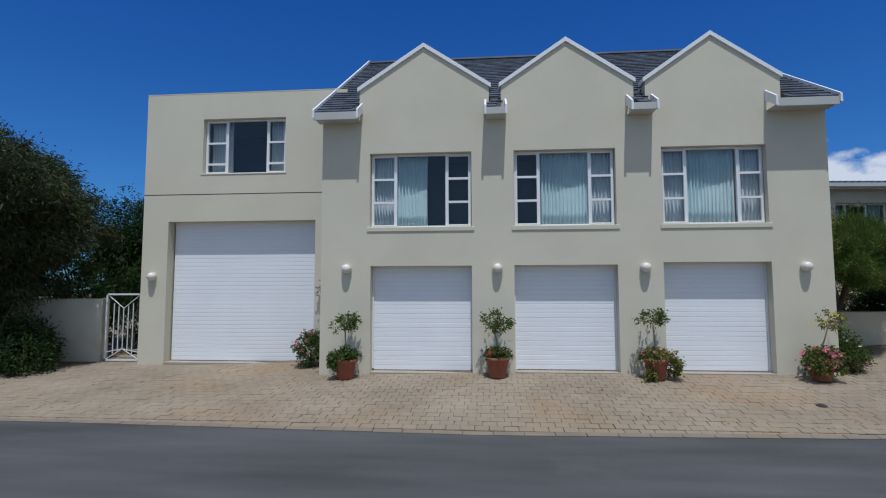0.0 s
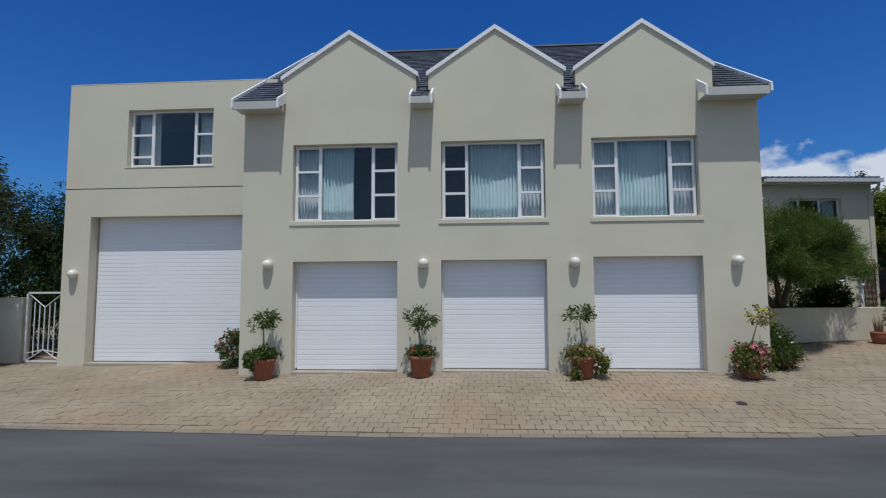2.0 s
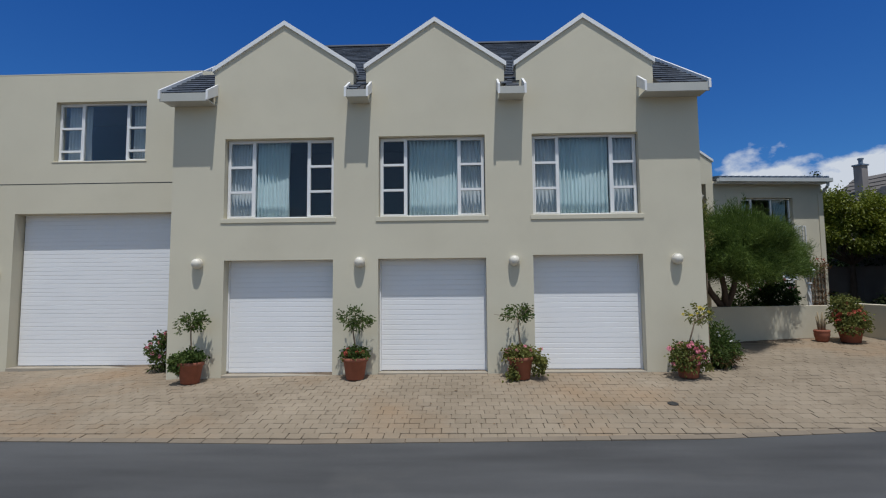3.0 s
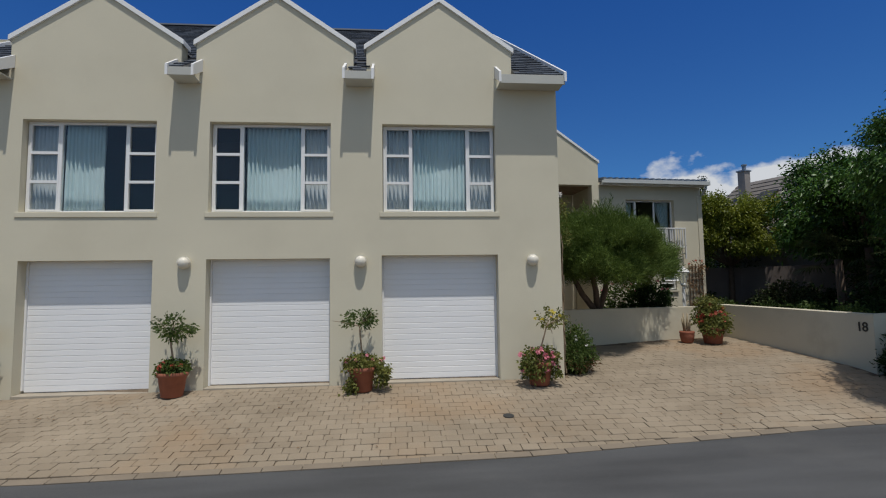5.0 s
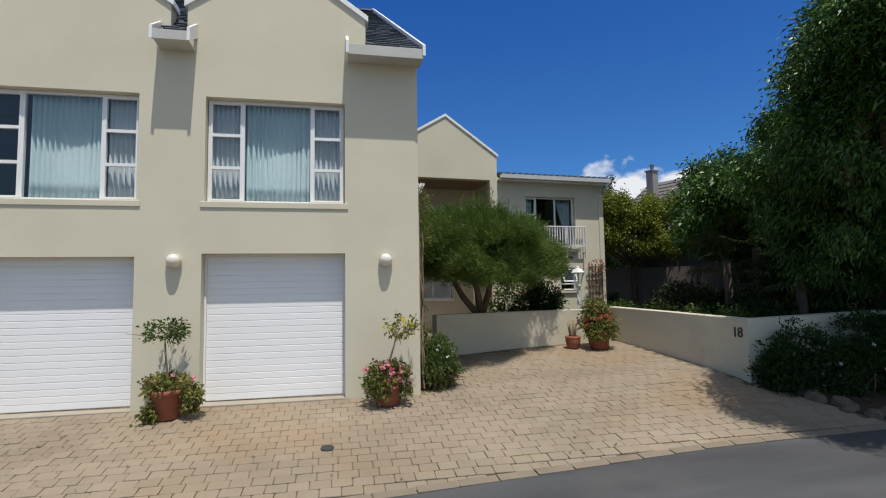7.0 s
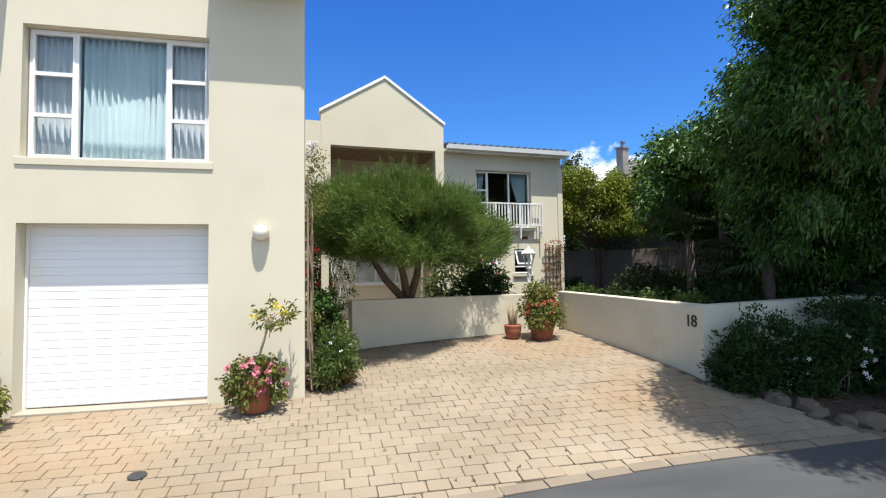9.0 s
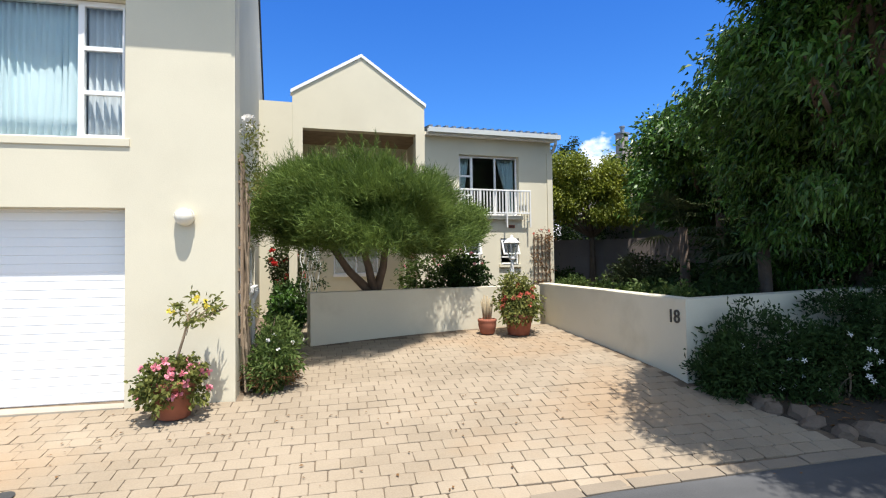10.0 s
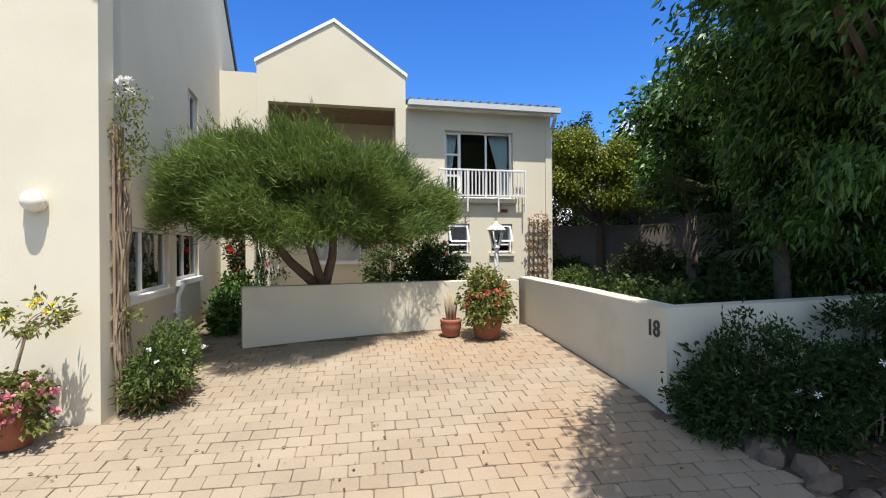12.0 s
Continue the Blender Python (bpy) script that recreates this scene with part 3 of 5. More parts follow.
def curtain(x0, x1, z0, z1, y, mat, label, folds=0.065, depth=0.034, seed=0, place=None, tie=0.0):
    r = random.Random(seed)
    n = max(8, int((x1 - x0) / 0.012))
    put = place or (lambda u, d, z: (u, y + d, z))
    ph, vs = 0.0, []
    for i in range(n + 1):
        u = x0 + (x1 - x0) * i / n
        ph += (x1 - x0) / n / folds * math.tau * r.uniform(0.5, 1.5)
        vs.append((u, math.sin(ph) * depth, math.sin(ph * 0.93 + 0.6) * depth * 1.25))
    rows = 5
    side = x1 if tie > 0 else x0

    def gathered(u, k):
        return side + (u - side) * (1 - abs(tie) * min(1, k / 3.5))
    v = [put(gathered(u + (d1 - d0) * 0.3 * k / rows, k), d0 + (d1 - d0) * k / rows, z1 + (z0 - z1) * k / rows) for k in range(rows + 1) for u, d0, d1 in vs]
    m = n + 1
    f = [(k * m + i, k * m + i + 1, (k + 1) * m + i + 1, (k + 1) * m + i) for k in range(rows) for i in range(n)]
    ob = raw("curtain", v, f, mat)
    ob.data.shade_smooth()
    so = ob.modifiers.new("thickness", 'SOLIDIFY')
    so.thickness = 0.004
    return tagged(ob, label, "curtain")


COLS = [(0.25, 3), (0.755, 1), (1.0, 3)]
SPANS = [[(0.0, 0.57)], [(0.26, 1.0)], [(0.0, 1.0)]]
for k, (a, b) in enumerate(WINDOWS):
    window(house, a + 0.012, b - 0.012, SILL + 0.005, HEAD - 0.005, FY + 0.13, COLS, sill=False)
    part("sill_course", B(a - 0.05, b + 0.05, FY - 0.018, FY + 0.128, SILL - 0.085, SILL + 0.003, bevel=0.008), PLASTER, house, "plastered window sill")
    w = b - a
    for lo_, hi_ in SPANS[k]:
        for s0, s1, mat in ((lo_, min(hi_, 0.25), NET), (max(lo_, 0.25), min(hi_, 0.755), CURTAIN), (max(lo_, 0.755), hi_, NET)):
            if s1 - s0 > 0.03:
                curtain(a + w * s0 + 0.02, a + w * s1 - 0.02, 2.78, 4.325, FY + 0.245, mat,
                        "pale blue-grey drawn curtain behind the window" if mat is CURTAIN else "grey net curtain behind the window", seed=k * 7 + int(s0 * 10))

# ---- left wing with the tall garage ----
LY = 11.41
wing = thing("house_wing", "flat-roofed cream plastered wing with a tall garage", "house")
LH = [(-7.40, -3.90, -0.7, 3.15), (-6.62, -4.64, 4.26, 5.56)]
part("wall", holed(bmesh.new(), -8.02, -3.20, -0.7, 6.17, LH, LY, LY + 0.3, lambda u, d, z: (u, d, z)), PLASTER, wing)
part("wall", B(-8.02, -7.76, LY + 0.3, 16.0, -0.7, 6.17), PLASTER, wing)
part("wall", B(-7.76, -3.2, 15.74, 16.0, -0.7, 6.17), PLASTER, wing)
part("parapet_cap", B(-8.022, -3.42, LY - 0.003, LY + 0.303, 6.171, 6.19), PLASTER, wing)
part("movement_joint", B(-8.023, -3.39, LY - 0.003, LY - 0.0005, 3.775, 3.79), IRON, wing, "thin dark movement joint")
part("roof", B(-7.76, -3.2, LY + 0.3, 15.74, 5.85, 5.95), DARKWALL, wing)
part("floor_slab", B(-7.76, -3.4, LY + 0.3, 15.74, 3.5, 3.7), UNLIT_ROOM, wing)
part("partition", B(-7.76, -3.4, 13.9, 14.0, -0.6, 5.85), UNLIT_ROOM, wing)
LG = ground_z(-5.6, LY)
garage_door(wing, -7.37, -3.93, LG + 0.03, 3.2, LY + 0.25, panels=36)
part("threshold", B(-7.398, -3.902, LY - 0.02, LY + 0.29, LG - 0.2, LG + 0.016, bevel=0.006), CONCRETE, wing, "worn concrete threshold")
window(wing, -6.61, -4.65, 4.265, 5.555, LY + 0.12, [(0.27, 3), (0.765, 1), (1.0, 3)], sill=False, rows=(0.17, 0.58))
part("sill_course", B(-6.66, -4.6, LY - 0.012, LY + 0.118, 4.235, 4.262, bevel=0.008), PLASTER, wing, "plastered window sill")
curtain(-6.58, -6.05, 4.25, 5.6, LY + 0.34, NET, "grey net curtain behind the window", seed=31)
curtain(-5.12, -4.67, 4.25, 5.6, LY + 0.34, NET, "grey net curtain behind the window", seed=32)

# ---- rear house: porch gable, linking wall, bedroom block ----
RG, REAR_TURN = 0.2, 5.0
PY, BY = 16.20, 16.24
turned = Matrix.Translation((6.6, PY, 0)) @ Matrix.Rotation(radians(REAR_TURN), 4, 'Z') @ Matrix.Translation((-6.6, -PY, 0))


def on_rear(u, d, z):
    """A point of the rear house, from its place along and behind its own front."""
    return tuple(turned @ Vector((u, d, z)))


rear = thing("rear_house", "cream plastered rear house with porch gable and balcony", "house")
rear.matrix_basis = turned
part("wall", B(5.62, 6.558, 16.212, 16.46, -0.2, 5.14), PLASTER, rear)
pg = bmesh.new()
prism(pg, [(6.56, RG - 0.5), (6.78, RG - 0.5), (6.78, 4.58), (9.40, 4.58), (9.40, RG - 0.5), (9.62, RG - 0.5), (9.62, 5.30), (8.11, 6.33), (6.56, 5.40)], "y", PY, PY + 0.25)
part("porch_front", pg, PLASTER, rear)
bm = bmesh.new()
for (xa, za), (xb, zb) in (((6.52, 5.37), (8.11, 6.33)), ((9.66, 5.27), (8.11, 6.33))):
    prism(bm, [(xa, za - 0.02), (xa, za + 0.055), (xb, zb + 0.06), (xb, zb - 0.015)], "y", PY - 0.03, PY + 0.27)
part("coping", bm, WHITE, rear, "white-painted gable coping")
part("wall", holed(bmesh.new(), 6.3, 9.6, RG - 0.6, 5.2, [(7.60, 8.80, 1.22, 2.25)], 18.0, 18.25, lambda u, d, z: (u, d, z)), PLASTER, rear)
part("porch_side", B(6.5, 6.6, PY + 0.25, 18.0, RG - 0.5, 5.2), PLASTER, rear)
part("porch_roof", prism(bmesh.new(), [(6.6, 5.30), (9.58, 5.2), (8.11, 6.26)], "y", PY + 0.25, 18.25), METALROOF, rear)
# shade under the porch is put into the ceiling by a dark wood tone
part("porch_ceiling", B(6.6, 9.6, PY + 0.25, 18.0, 4.62, 4.70), WOOD, rear, "porch ceiling, dark wood tone standing in for its shade")
window(rear, 7.61, 8.79, 1.23, 2.24, 18.08, [(0.5, 1), (1.0, 1)])
part("partition", B(6.3, 9.6, 20, 20.1, -0.2, 5), UNLIT_ROOM, rear)
BH = [(10.50, 12.11, 2.66, 4.17), (10.55, 11.06, 1.44, 2.09), (11.57, 12.08, 1.44, 2.09)]
part("wall", holed(bmesh.new(), 9.621, 13.03, RG - 0.6, 4.68, BH, BY, BY + 0.26, lambda u, d, z: (u, d, z)), PLASTER, rear)
part("wall", B(12.77, 13.03, BY + 0.26, 21, RG - 0.6, 4.68), PLASTER, rear)
part("wall", B(9.62, 9.88, BY + 0.26, 21, RG - 0.6, 4.68), PLASTER, rear)
part("partition", B(9.88, 12.77, 19.4, 19.5, RG - 0.6, 4.7), UNLIT_ROOM, rear)
part("floor_slab", B(9.88, 12.77, BY + 0.26, 19.4, 2.3, 2.5), UNLIT_ROOM, rear)
part("room_ceiling", B(9.88, 12.77, BY + 0.26, 19.4, 4.58, 4.66), UNLIT_ROOM, rear)
# low-pitched sheet roof with ribs, gutter and fascia
part("roof", prism(bmesh.new(), [(BY - 0.24, 4.70), (BY - 0.24, 4.74), (21.3, 5.49), (21.3, 5.44)], "x", 9.68, 13.10), METALROOF, rear, "ribbed painted sheet roof")
for i in range(18):
    x = 9.73 + i * 0.196
    part("rib", prism(bmesh.new(), [(BY - 0.27, 4.735), (BY - 0.27, 4.785), (21.3, 5.535), (21.3, 5.485)], "x", x - 0.035, x + 0.035), METALROOF, rear)
part("gutter", prism(bmesh.new(), [(BY - 0.36, 4.60), (BY - 0.24, 4.60), (BY - 0.24, 4.70), (BY - 0.255, 4.70), (BY - 0.255, 4.615), (BY - 0.345, 4.615), (BY - 0.345, 4.71), (BY - 0.36, 4.71)], "x", 9.64, 13.12), GUTTER, rear, "pale metal gutter")
part("gutter_stop", B(13.12, 13.13, BY - 0.365, BY - 0.235, 4.595, 4.715), GUTTER, rear)
part("fascia", B(9.64, 13.09, BY - 0.236, BY - 0.21, 4.56, 4.695), WHITE, rear)
part("soffit", B(9.64, 13.09, BY - 0.21, BY - 0.002, 4.58, 4.60), WHITE, rear)
part("downpipe", tube(bmesh.new(), [(13.02, BY - 0.30, 4.61), (13.02, BY - 0.29, 4.50), (13.07, BY - 0.06, 4.36), (13.08, BY + 0.1, 4.30), (13.08, BY + 0.1, 0.4)], [0.04] * 5, 10), GUTTER, rear)
part("corner_pier", B(12.90, 13.05, BY - 0.03, BY + 0.1, RG - 0.5, 4.30, bevel=0.006), PLASTER, rear, "cream plastered corner pier")
window(rear, 10.51, 12.10, 2.67, 4.16, BY + 0.12, [(0.23, 3), (0.62, 1), (1.0, 1)], label="white-framed balcony door with dark glass")


def hopper(parent, x0, x1, z0, z1, y):
    """A small window whose upper sash stands open, hung from its top."""
    w = new("window")
    w.parent = parent
    tagged(w, "white-framed small window, upper sash open")
    f, zt = 0.035, z0 + 0.28 * (z1 - z0)
    part("frame", holed(bmesh.new(), x0, x1, z0, z1, [(x0 + f, x1 - f, z0 + f, zt - f / 2), (x0 + f, x1 - f, zt + f / 2, z1 - f)], y, y + 0.06, lambda u, d, z: (u, d, z)), WHITE, w)
    g = part("pane", B(x0 + f, x1 - f, y + 0.02, y + 0.026, z0 + f, zt - f / 2), GLASS, w)
    g.visible_shadow = False
    swing = Matrix.Translation((0, y - 0.004, z1 - f)) @ Matrix.Rotation(radians(-24), 4, 'X')
    h = z1 - zt - f * 1.5
    bm = holed(bmesh.new(), x0 + 0.02, x1 - 0.02, -h, 0, [(x0 + 0.055, x1 - 0.055, -h + 0.035, -0.035)], -0.035, 0.0, lambda u, d, z: (u, d, z))
    bmesh.ops.transform(bm, matrix=swing, verts=bm.verts)
    sash = part("sash", bm, WHITE, w, "white sash pushed open")
    bm = B(x0 + 0.05, x1 - 0.05, -0.022, -0.016, -h + 0.03, -0.03)
    bmesh.ops.transform(bm, matrix=swing, verts=bm.verts)
    g = part("pane", bm, GLASS, sash)
    g.visible_shadow = False
    return w


hopper(rear, 10.56, 11.05, 1.445, 2.085, BY + 0.06)
hopper(rear, 11.58, 12.07, 1.445, 2.085, BY + 0.06)
for a, b in ((10.51, 11.10), (11.53, 12.12)):
    part("sill_course", B(a, b, BY - 0.05, BY + 0.058, 1.36, 1.442, bevel=0.006), PLASTER, rear)
part("balcony_slab", B(10.45, 12.16, BY - 0.10, BY + 0.1, 2.56, 2.655), PLASTER, rear)
for a in (10.62, 11.80):
    vent = part("air_brick", B(a, a + 0.17, BY - 0.012, BY + 0.004, 2.35, 2.43), TERRACOTTA, rear)
    for q in range(3):
        part("slot", B(a + 0.025 + q * 0.045, a + 0.05 + q * 0.045, BY - 0.016, BY - 0.011, 2.365, 2.415), IRON, vent)
rail = new("balustrade")
rail.parent = rear
tagged(rail, "white steel balcony balustrade")
part("top_rail", B(10.32, 12.36, BY - 0.16, BY - 0.12, 3.26, 3.30, bevel=0.006), GATEWHITE, rail)
part("bottom_rail", B(10.32, 12.36, BY - 0.155, BY - 0.125, 2.70, 2.735), GATEWHITE, rail)
for i in range(25):
    x = 10.34 + i * 2.0 / 24
    part("baluster", B(x - 0.013, x + 0.013, BY - 0.152, BY - 0.128, 2.73, 3.265), GATEWHITE, rail)
for x in (10.98, 11.70, 12.34):
    part("bracket", B(x - 0.016, x + 0.016, BY - 0.165, BY - 0.122, 2.36, 3.28), GATEWHITE, rail)
    part("bracket", B(x - 0.016, x + 0.016, BY - 0.122, BY - 0.001, 2.50, 2.54), GATEWHITE, rail)
curtain(10.55, 10.86, 2.55, 4.15, BY + 0.30, CURTAIN, "white curtain tied aside behind the balcony door", seed=41, tie=-0.55, place=lambda u, d, z: on_rear(u, BY + 0.30 + d, z))
curtain(11.60, 12.08, 2.55, 4.15, BY + 0.30, CURTAIN, "white curtain tied aside behind the balcony door", seed=42, tie=0.7, place=lambda u, d, z: on_rear(u, BY + 0.30 + d, z))

# ---- garden walls ----
def wall_run(name, pts, thick, top, label):
    """A low plastered wall along a line, its top at top(x, y)."""
    bm = bmesh.new()
    cols = []
    for i, p in enumerate(pts):
        a, b = Vector(pts[max(i - 1, 0)]), Vector(pts[min(i + 1, len(pts) - 1)])
        n = (b - a).normalized()
        n = Vector((-n.y, n.x))
        q = Vector(p) + n * thick
        t = top(*p)
        cols.append([bm.verts.new((p[0], p[1], -0.7)), bm.verts.new((p[0], p[1], t)), bm.verts.new((q.x, q.y, t + 0.005)), bm.verts.new((q.x, q.y, -0.7))])
    for c0, c1 in zip(cols, cols[1:]):
        for k in range(4):
            bm.faces.new((c0[k], c0[(k + 1) % 4], c1[(k + 1) % 4], c1[k]))
    bm.faces.new(cols[0]), bm.faces.new(cols[-1][::-1])
    edges = [e for e in bm.edges if all(v.co.z > 0 for v in e.verts)]
    bmesh.ops.bevel(bm, geom=edges, offset=0.012, segments=2, affect='EDGES')
    return tagged(part(name, bm, PLASTER_B), label, "wall", kind="structure")


def arc(p0, p1, bulge, n=14):
    a, b = Vector(p0), Vector(p1)
    d = b - a
    nrm = Vector((-d.y, d.x)).normalized()
    return [tuple(a + d * (i / n) + nrm * bulge * (1 - (2 * i / n - 1) ** 2)) for i in range(n + 1)]


wall_run("wall_curved", arc((7.08, 12.58), (11.2, 13.35), 0.12), 0.2, lambda x, y: 1.03, "low cream plastered garden wall, gently curved")
wall_run("wall_number", [(11.28, 13.6), (11.42, 11.6), (11.52, 9.68)], 0.22, lambda x, y: 0.99 + 0.02 * (y - 9.7), "low cream plastered wall with house number")
wall_run("wall_road", [(11.53, 9.68), (13.5, 9.66), (17.0, 9.6), (24.0, 9.5)], 0.22, lambda x, y: 0.985 + 0.03 * (x - 11.5), "low cream plastered wall beneath shading trees")
wall_run("wall_gate", [(-22, 11.0), (-14, 11.6), (-9.18, 11.72)], 0.25, lambda x, y: 1.36, "low cream plastered boundary wall by the gate")

for k, (a, b, c, d) in enumerate(SIDE_WINDOWS):
    window(house, a + 0.01, b - 0.01, c + 0.005, d - 0.005, 0, [(0.4, 1), (1.0, 1)], place=lambda u, dd, z: (side_x(u) - 0.05 - dd, u, z), sill=False)
    if k < 2:
        bm = box(bmesh.new(), a - 0.04, b + 0.04, -0.06, 0.10, c - 0.07, c + 0.003)
        for vv in bm.verts:
            vv.co = Vector((side_x(vv.co.x) - vv.co.y, vv.co.x, vv.co.z))
        part("sill_course", bm, WHITE, house, "white window sill")

# ---- plants ----
def crown_part(name, rng, blobs, clumps, per, spread, length, width, mat, parent, droop=0.2, shell=0.45, bottom=-1.0, up=0.3, label="", billows=None):
    """billows: how many tufts the crown is gathered into, and their radius; between them it is open."""
    tufts = blobs
    if billows:
        tufts = [(*q, *(billows[1] * rng.uniform(0.6, 1.35) * np.array((1, 1, 0.75)))) for q in blob_points(rng, blobs, billows[0], shell, bottom)]
    c = blob_points(rng, tufts, clumps, 0.5 if billows else shell, -0.5 if billows else bottom)
    mid = np.mean([b[:3] for b in blobs], axis=0)
    return foliage(name, [leaves(rng, c, spread, per, length, width, droop, mid, up)], mat, parent, label)


def limbs(bm, rng, base, tops, r0, r1, bend=0.25):
    for t in tops:
        b, e = Vector(base), Vector(t)
        pts, rad = [], []
        k = Vector((rng.normal(), rng.normal(), 0.3)) * bend
        for i in range(7):
            f = i / 6
            pts.append(b.lerp(e, f) + k * math.sin(f * math.pi))
            rad.append(r0 + (r1 - r0) * f)
        tube(bm, pts, rad, 8)
    return bm


def tree(name, label, base, fork, blobs, clumps, per, spread, length, width, leaf, seed, trunk_r=0.16, droop=0.3, shell=0.4, bottom=-1.0, up=0.3, stems=(), billows=None):
    """Trunk, limbs and a crown of many leaves."""
    rng = np.random.default_rng(seed)
    t = thing(name, label, "tree", *base)
    inv = Matrix.Translation(base).inverted()
    rel = [tuple(inv @ Vector(b[:3])) + tuple(b[3:]) for b in blobs]
    f = tuple(inv @ Vector(fork))
    bm = bmesh.new()
    tube(bm, [(0, 0, -0.15), (0.02, 0.01, 0.15), tuple(Vector(f) * 0.5 + Vector((0.04, 0.03, 0))), f], [trunk_r * 1.4, trunk_r * 1.05, trunk_r, trunk_r * 0.85], 12)
    part("trunk", bm, BARK, t, smooth=True)
    for s in stems:
        q = inv @ Vector(s)
        mid = Vector(f).lerp(q, 0.55) + Vector((rng.normal() * 0.05, rng.normal() * 0.05, -0.06))
        part("limb", tube(bmesh.new(), [f, tuple(mid), tuple(q), tuple(q + Vector((0, -0.15, 0.5)))], [trunk_r, trunk_r * 0.8, trunk_r * 0.6, trunk_r * 0.3], 10), BARK, t, smooth=True)
    for b in rel if not stems else ():
        for _ in range(3 if trunk_r > 0.08 else 1):
            top = tuple(np.array(b[:3]) + rng.normal(size=3) * np.array(b[3:]) * 0.4)
            part("limb", limbs(bmesh.new(), rng, f, [top], trunk_r * (0.5 if trunk_r > 0.08 else 0.75), 0.015), BARK, t, smooth=True)
    crown_part("crown", rng, rel, clumps, per, spread, length, width, leaf, t, droop, shell, bottom, up, billows=billows)
    return t


def shrub(name, label, x, y, z, blobs, clumps, per, spread, length, width, leaf, seed, flowers=None, category="shrub", droop=0.15, up=0.4, shell=0.3, stems=5, billows=None):
    rng = np.random.default_rng(seed)
    t = thing(name, label, category, x, y, z)
    bm = bmesh.new()
    limbs(bm, rng, (0, 0, -0.05), [tuple(np.array(b[:3]) + rng.normal(size=3) * np.array(b[3:]) * 0.35) for b in blobs for _ in range(stems)], 0.014, 0.004, 0.05)
    part("stems", bm, PALEBARK, t)
    crown_part("foliage", rng, blobs, clumps, per, spread, length, width, leaf, t, droop, shell, -1.0, up, billows=billows)
    if flowers:
        mat, n, size = flowers
        flower_heads(rng, blobs, n, size, mat, t)
    return t


def flower_heads(rng, blobs, n, size, mat, parent):
    c = blob_points(rng, blobs, n, 0.92, -0.2)
    for q in c[:n]:
        vs, fs = [tuple(q)], []
        for k in range(18):
            d = Vector((rng.normal(), rng.normal(), rng.normal() + 0.35)).normalized()
            e = d.cross(Vector((rng.normal(), rng.normal(), rng.normal()))).normalized() * size * 0.2
            m, w = d * size * rng.uniform(0.3, 0.5), d * size * rng.uniform(0.5, 0.62)
            i = len(vs)
            vs += [tuple(Vector(q) + m + e), tuple(Vector(q) + w), tuple(Vector(q) + m - e)]
            fs.append((0, i, i + 1, i + 2))
        raw("flower", vs, fs, mat, parent)


def star_flowers(rng, centres, size, mat, parent):
    """Open five-petalled flowers facing outwards."""
    for c in centres:
        vs, fs = [], []
        n = Vector((rng.normal() * 0.5 - 0.4, rng.normal() * 0.4 - 0.9, 0.5)).normalized()
        s = n.cross(Vector((0, 0, 1))).normalized()
        t = n.cross(s)
        for k in range(5):
            a = k * math.tau / 5 + rng.uniform(0, 0.3)
            d = s * math.cos(a) + t * math.sin(a)
            e = n.cross(d)
            i = len(vs)
            for q in (0 * d, d * 0.55 + e * 0.2 + n * 0.06, d, d * 0.55 - e * 0.2 + n * 0.06):
                vs.append(tuple(Vector(c) + q * size))
            fs.append((i, i + 1, i + 2, i + 3))
        raw("flower", vs, fs, mat, parent)


POT = [(0.14, 0.0), (0.155, 0.01), (0.20, 0.30), (0.225, 0.31), (0.23, 0.37), (0.205, 0.375), (0.195, 0.33), (0.19, 0.32)]


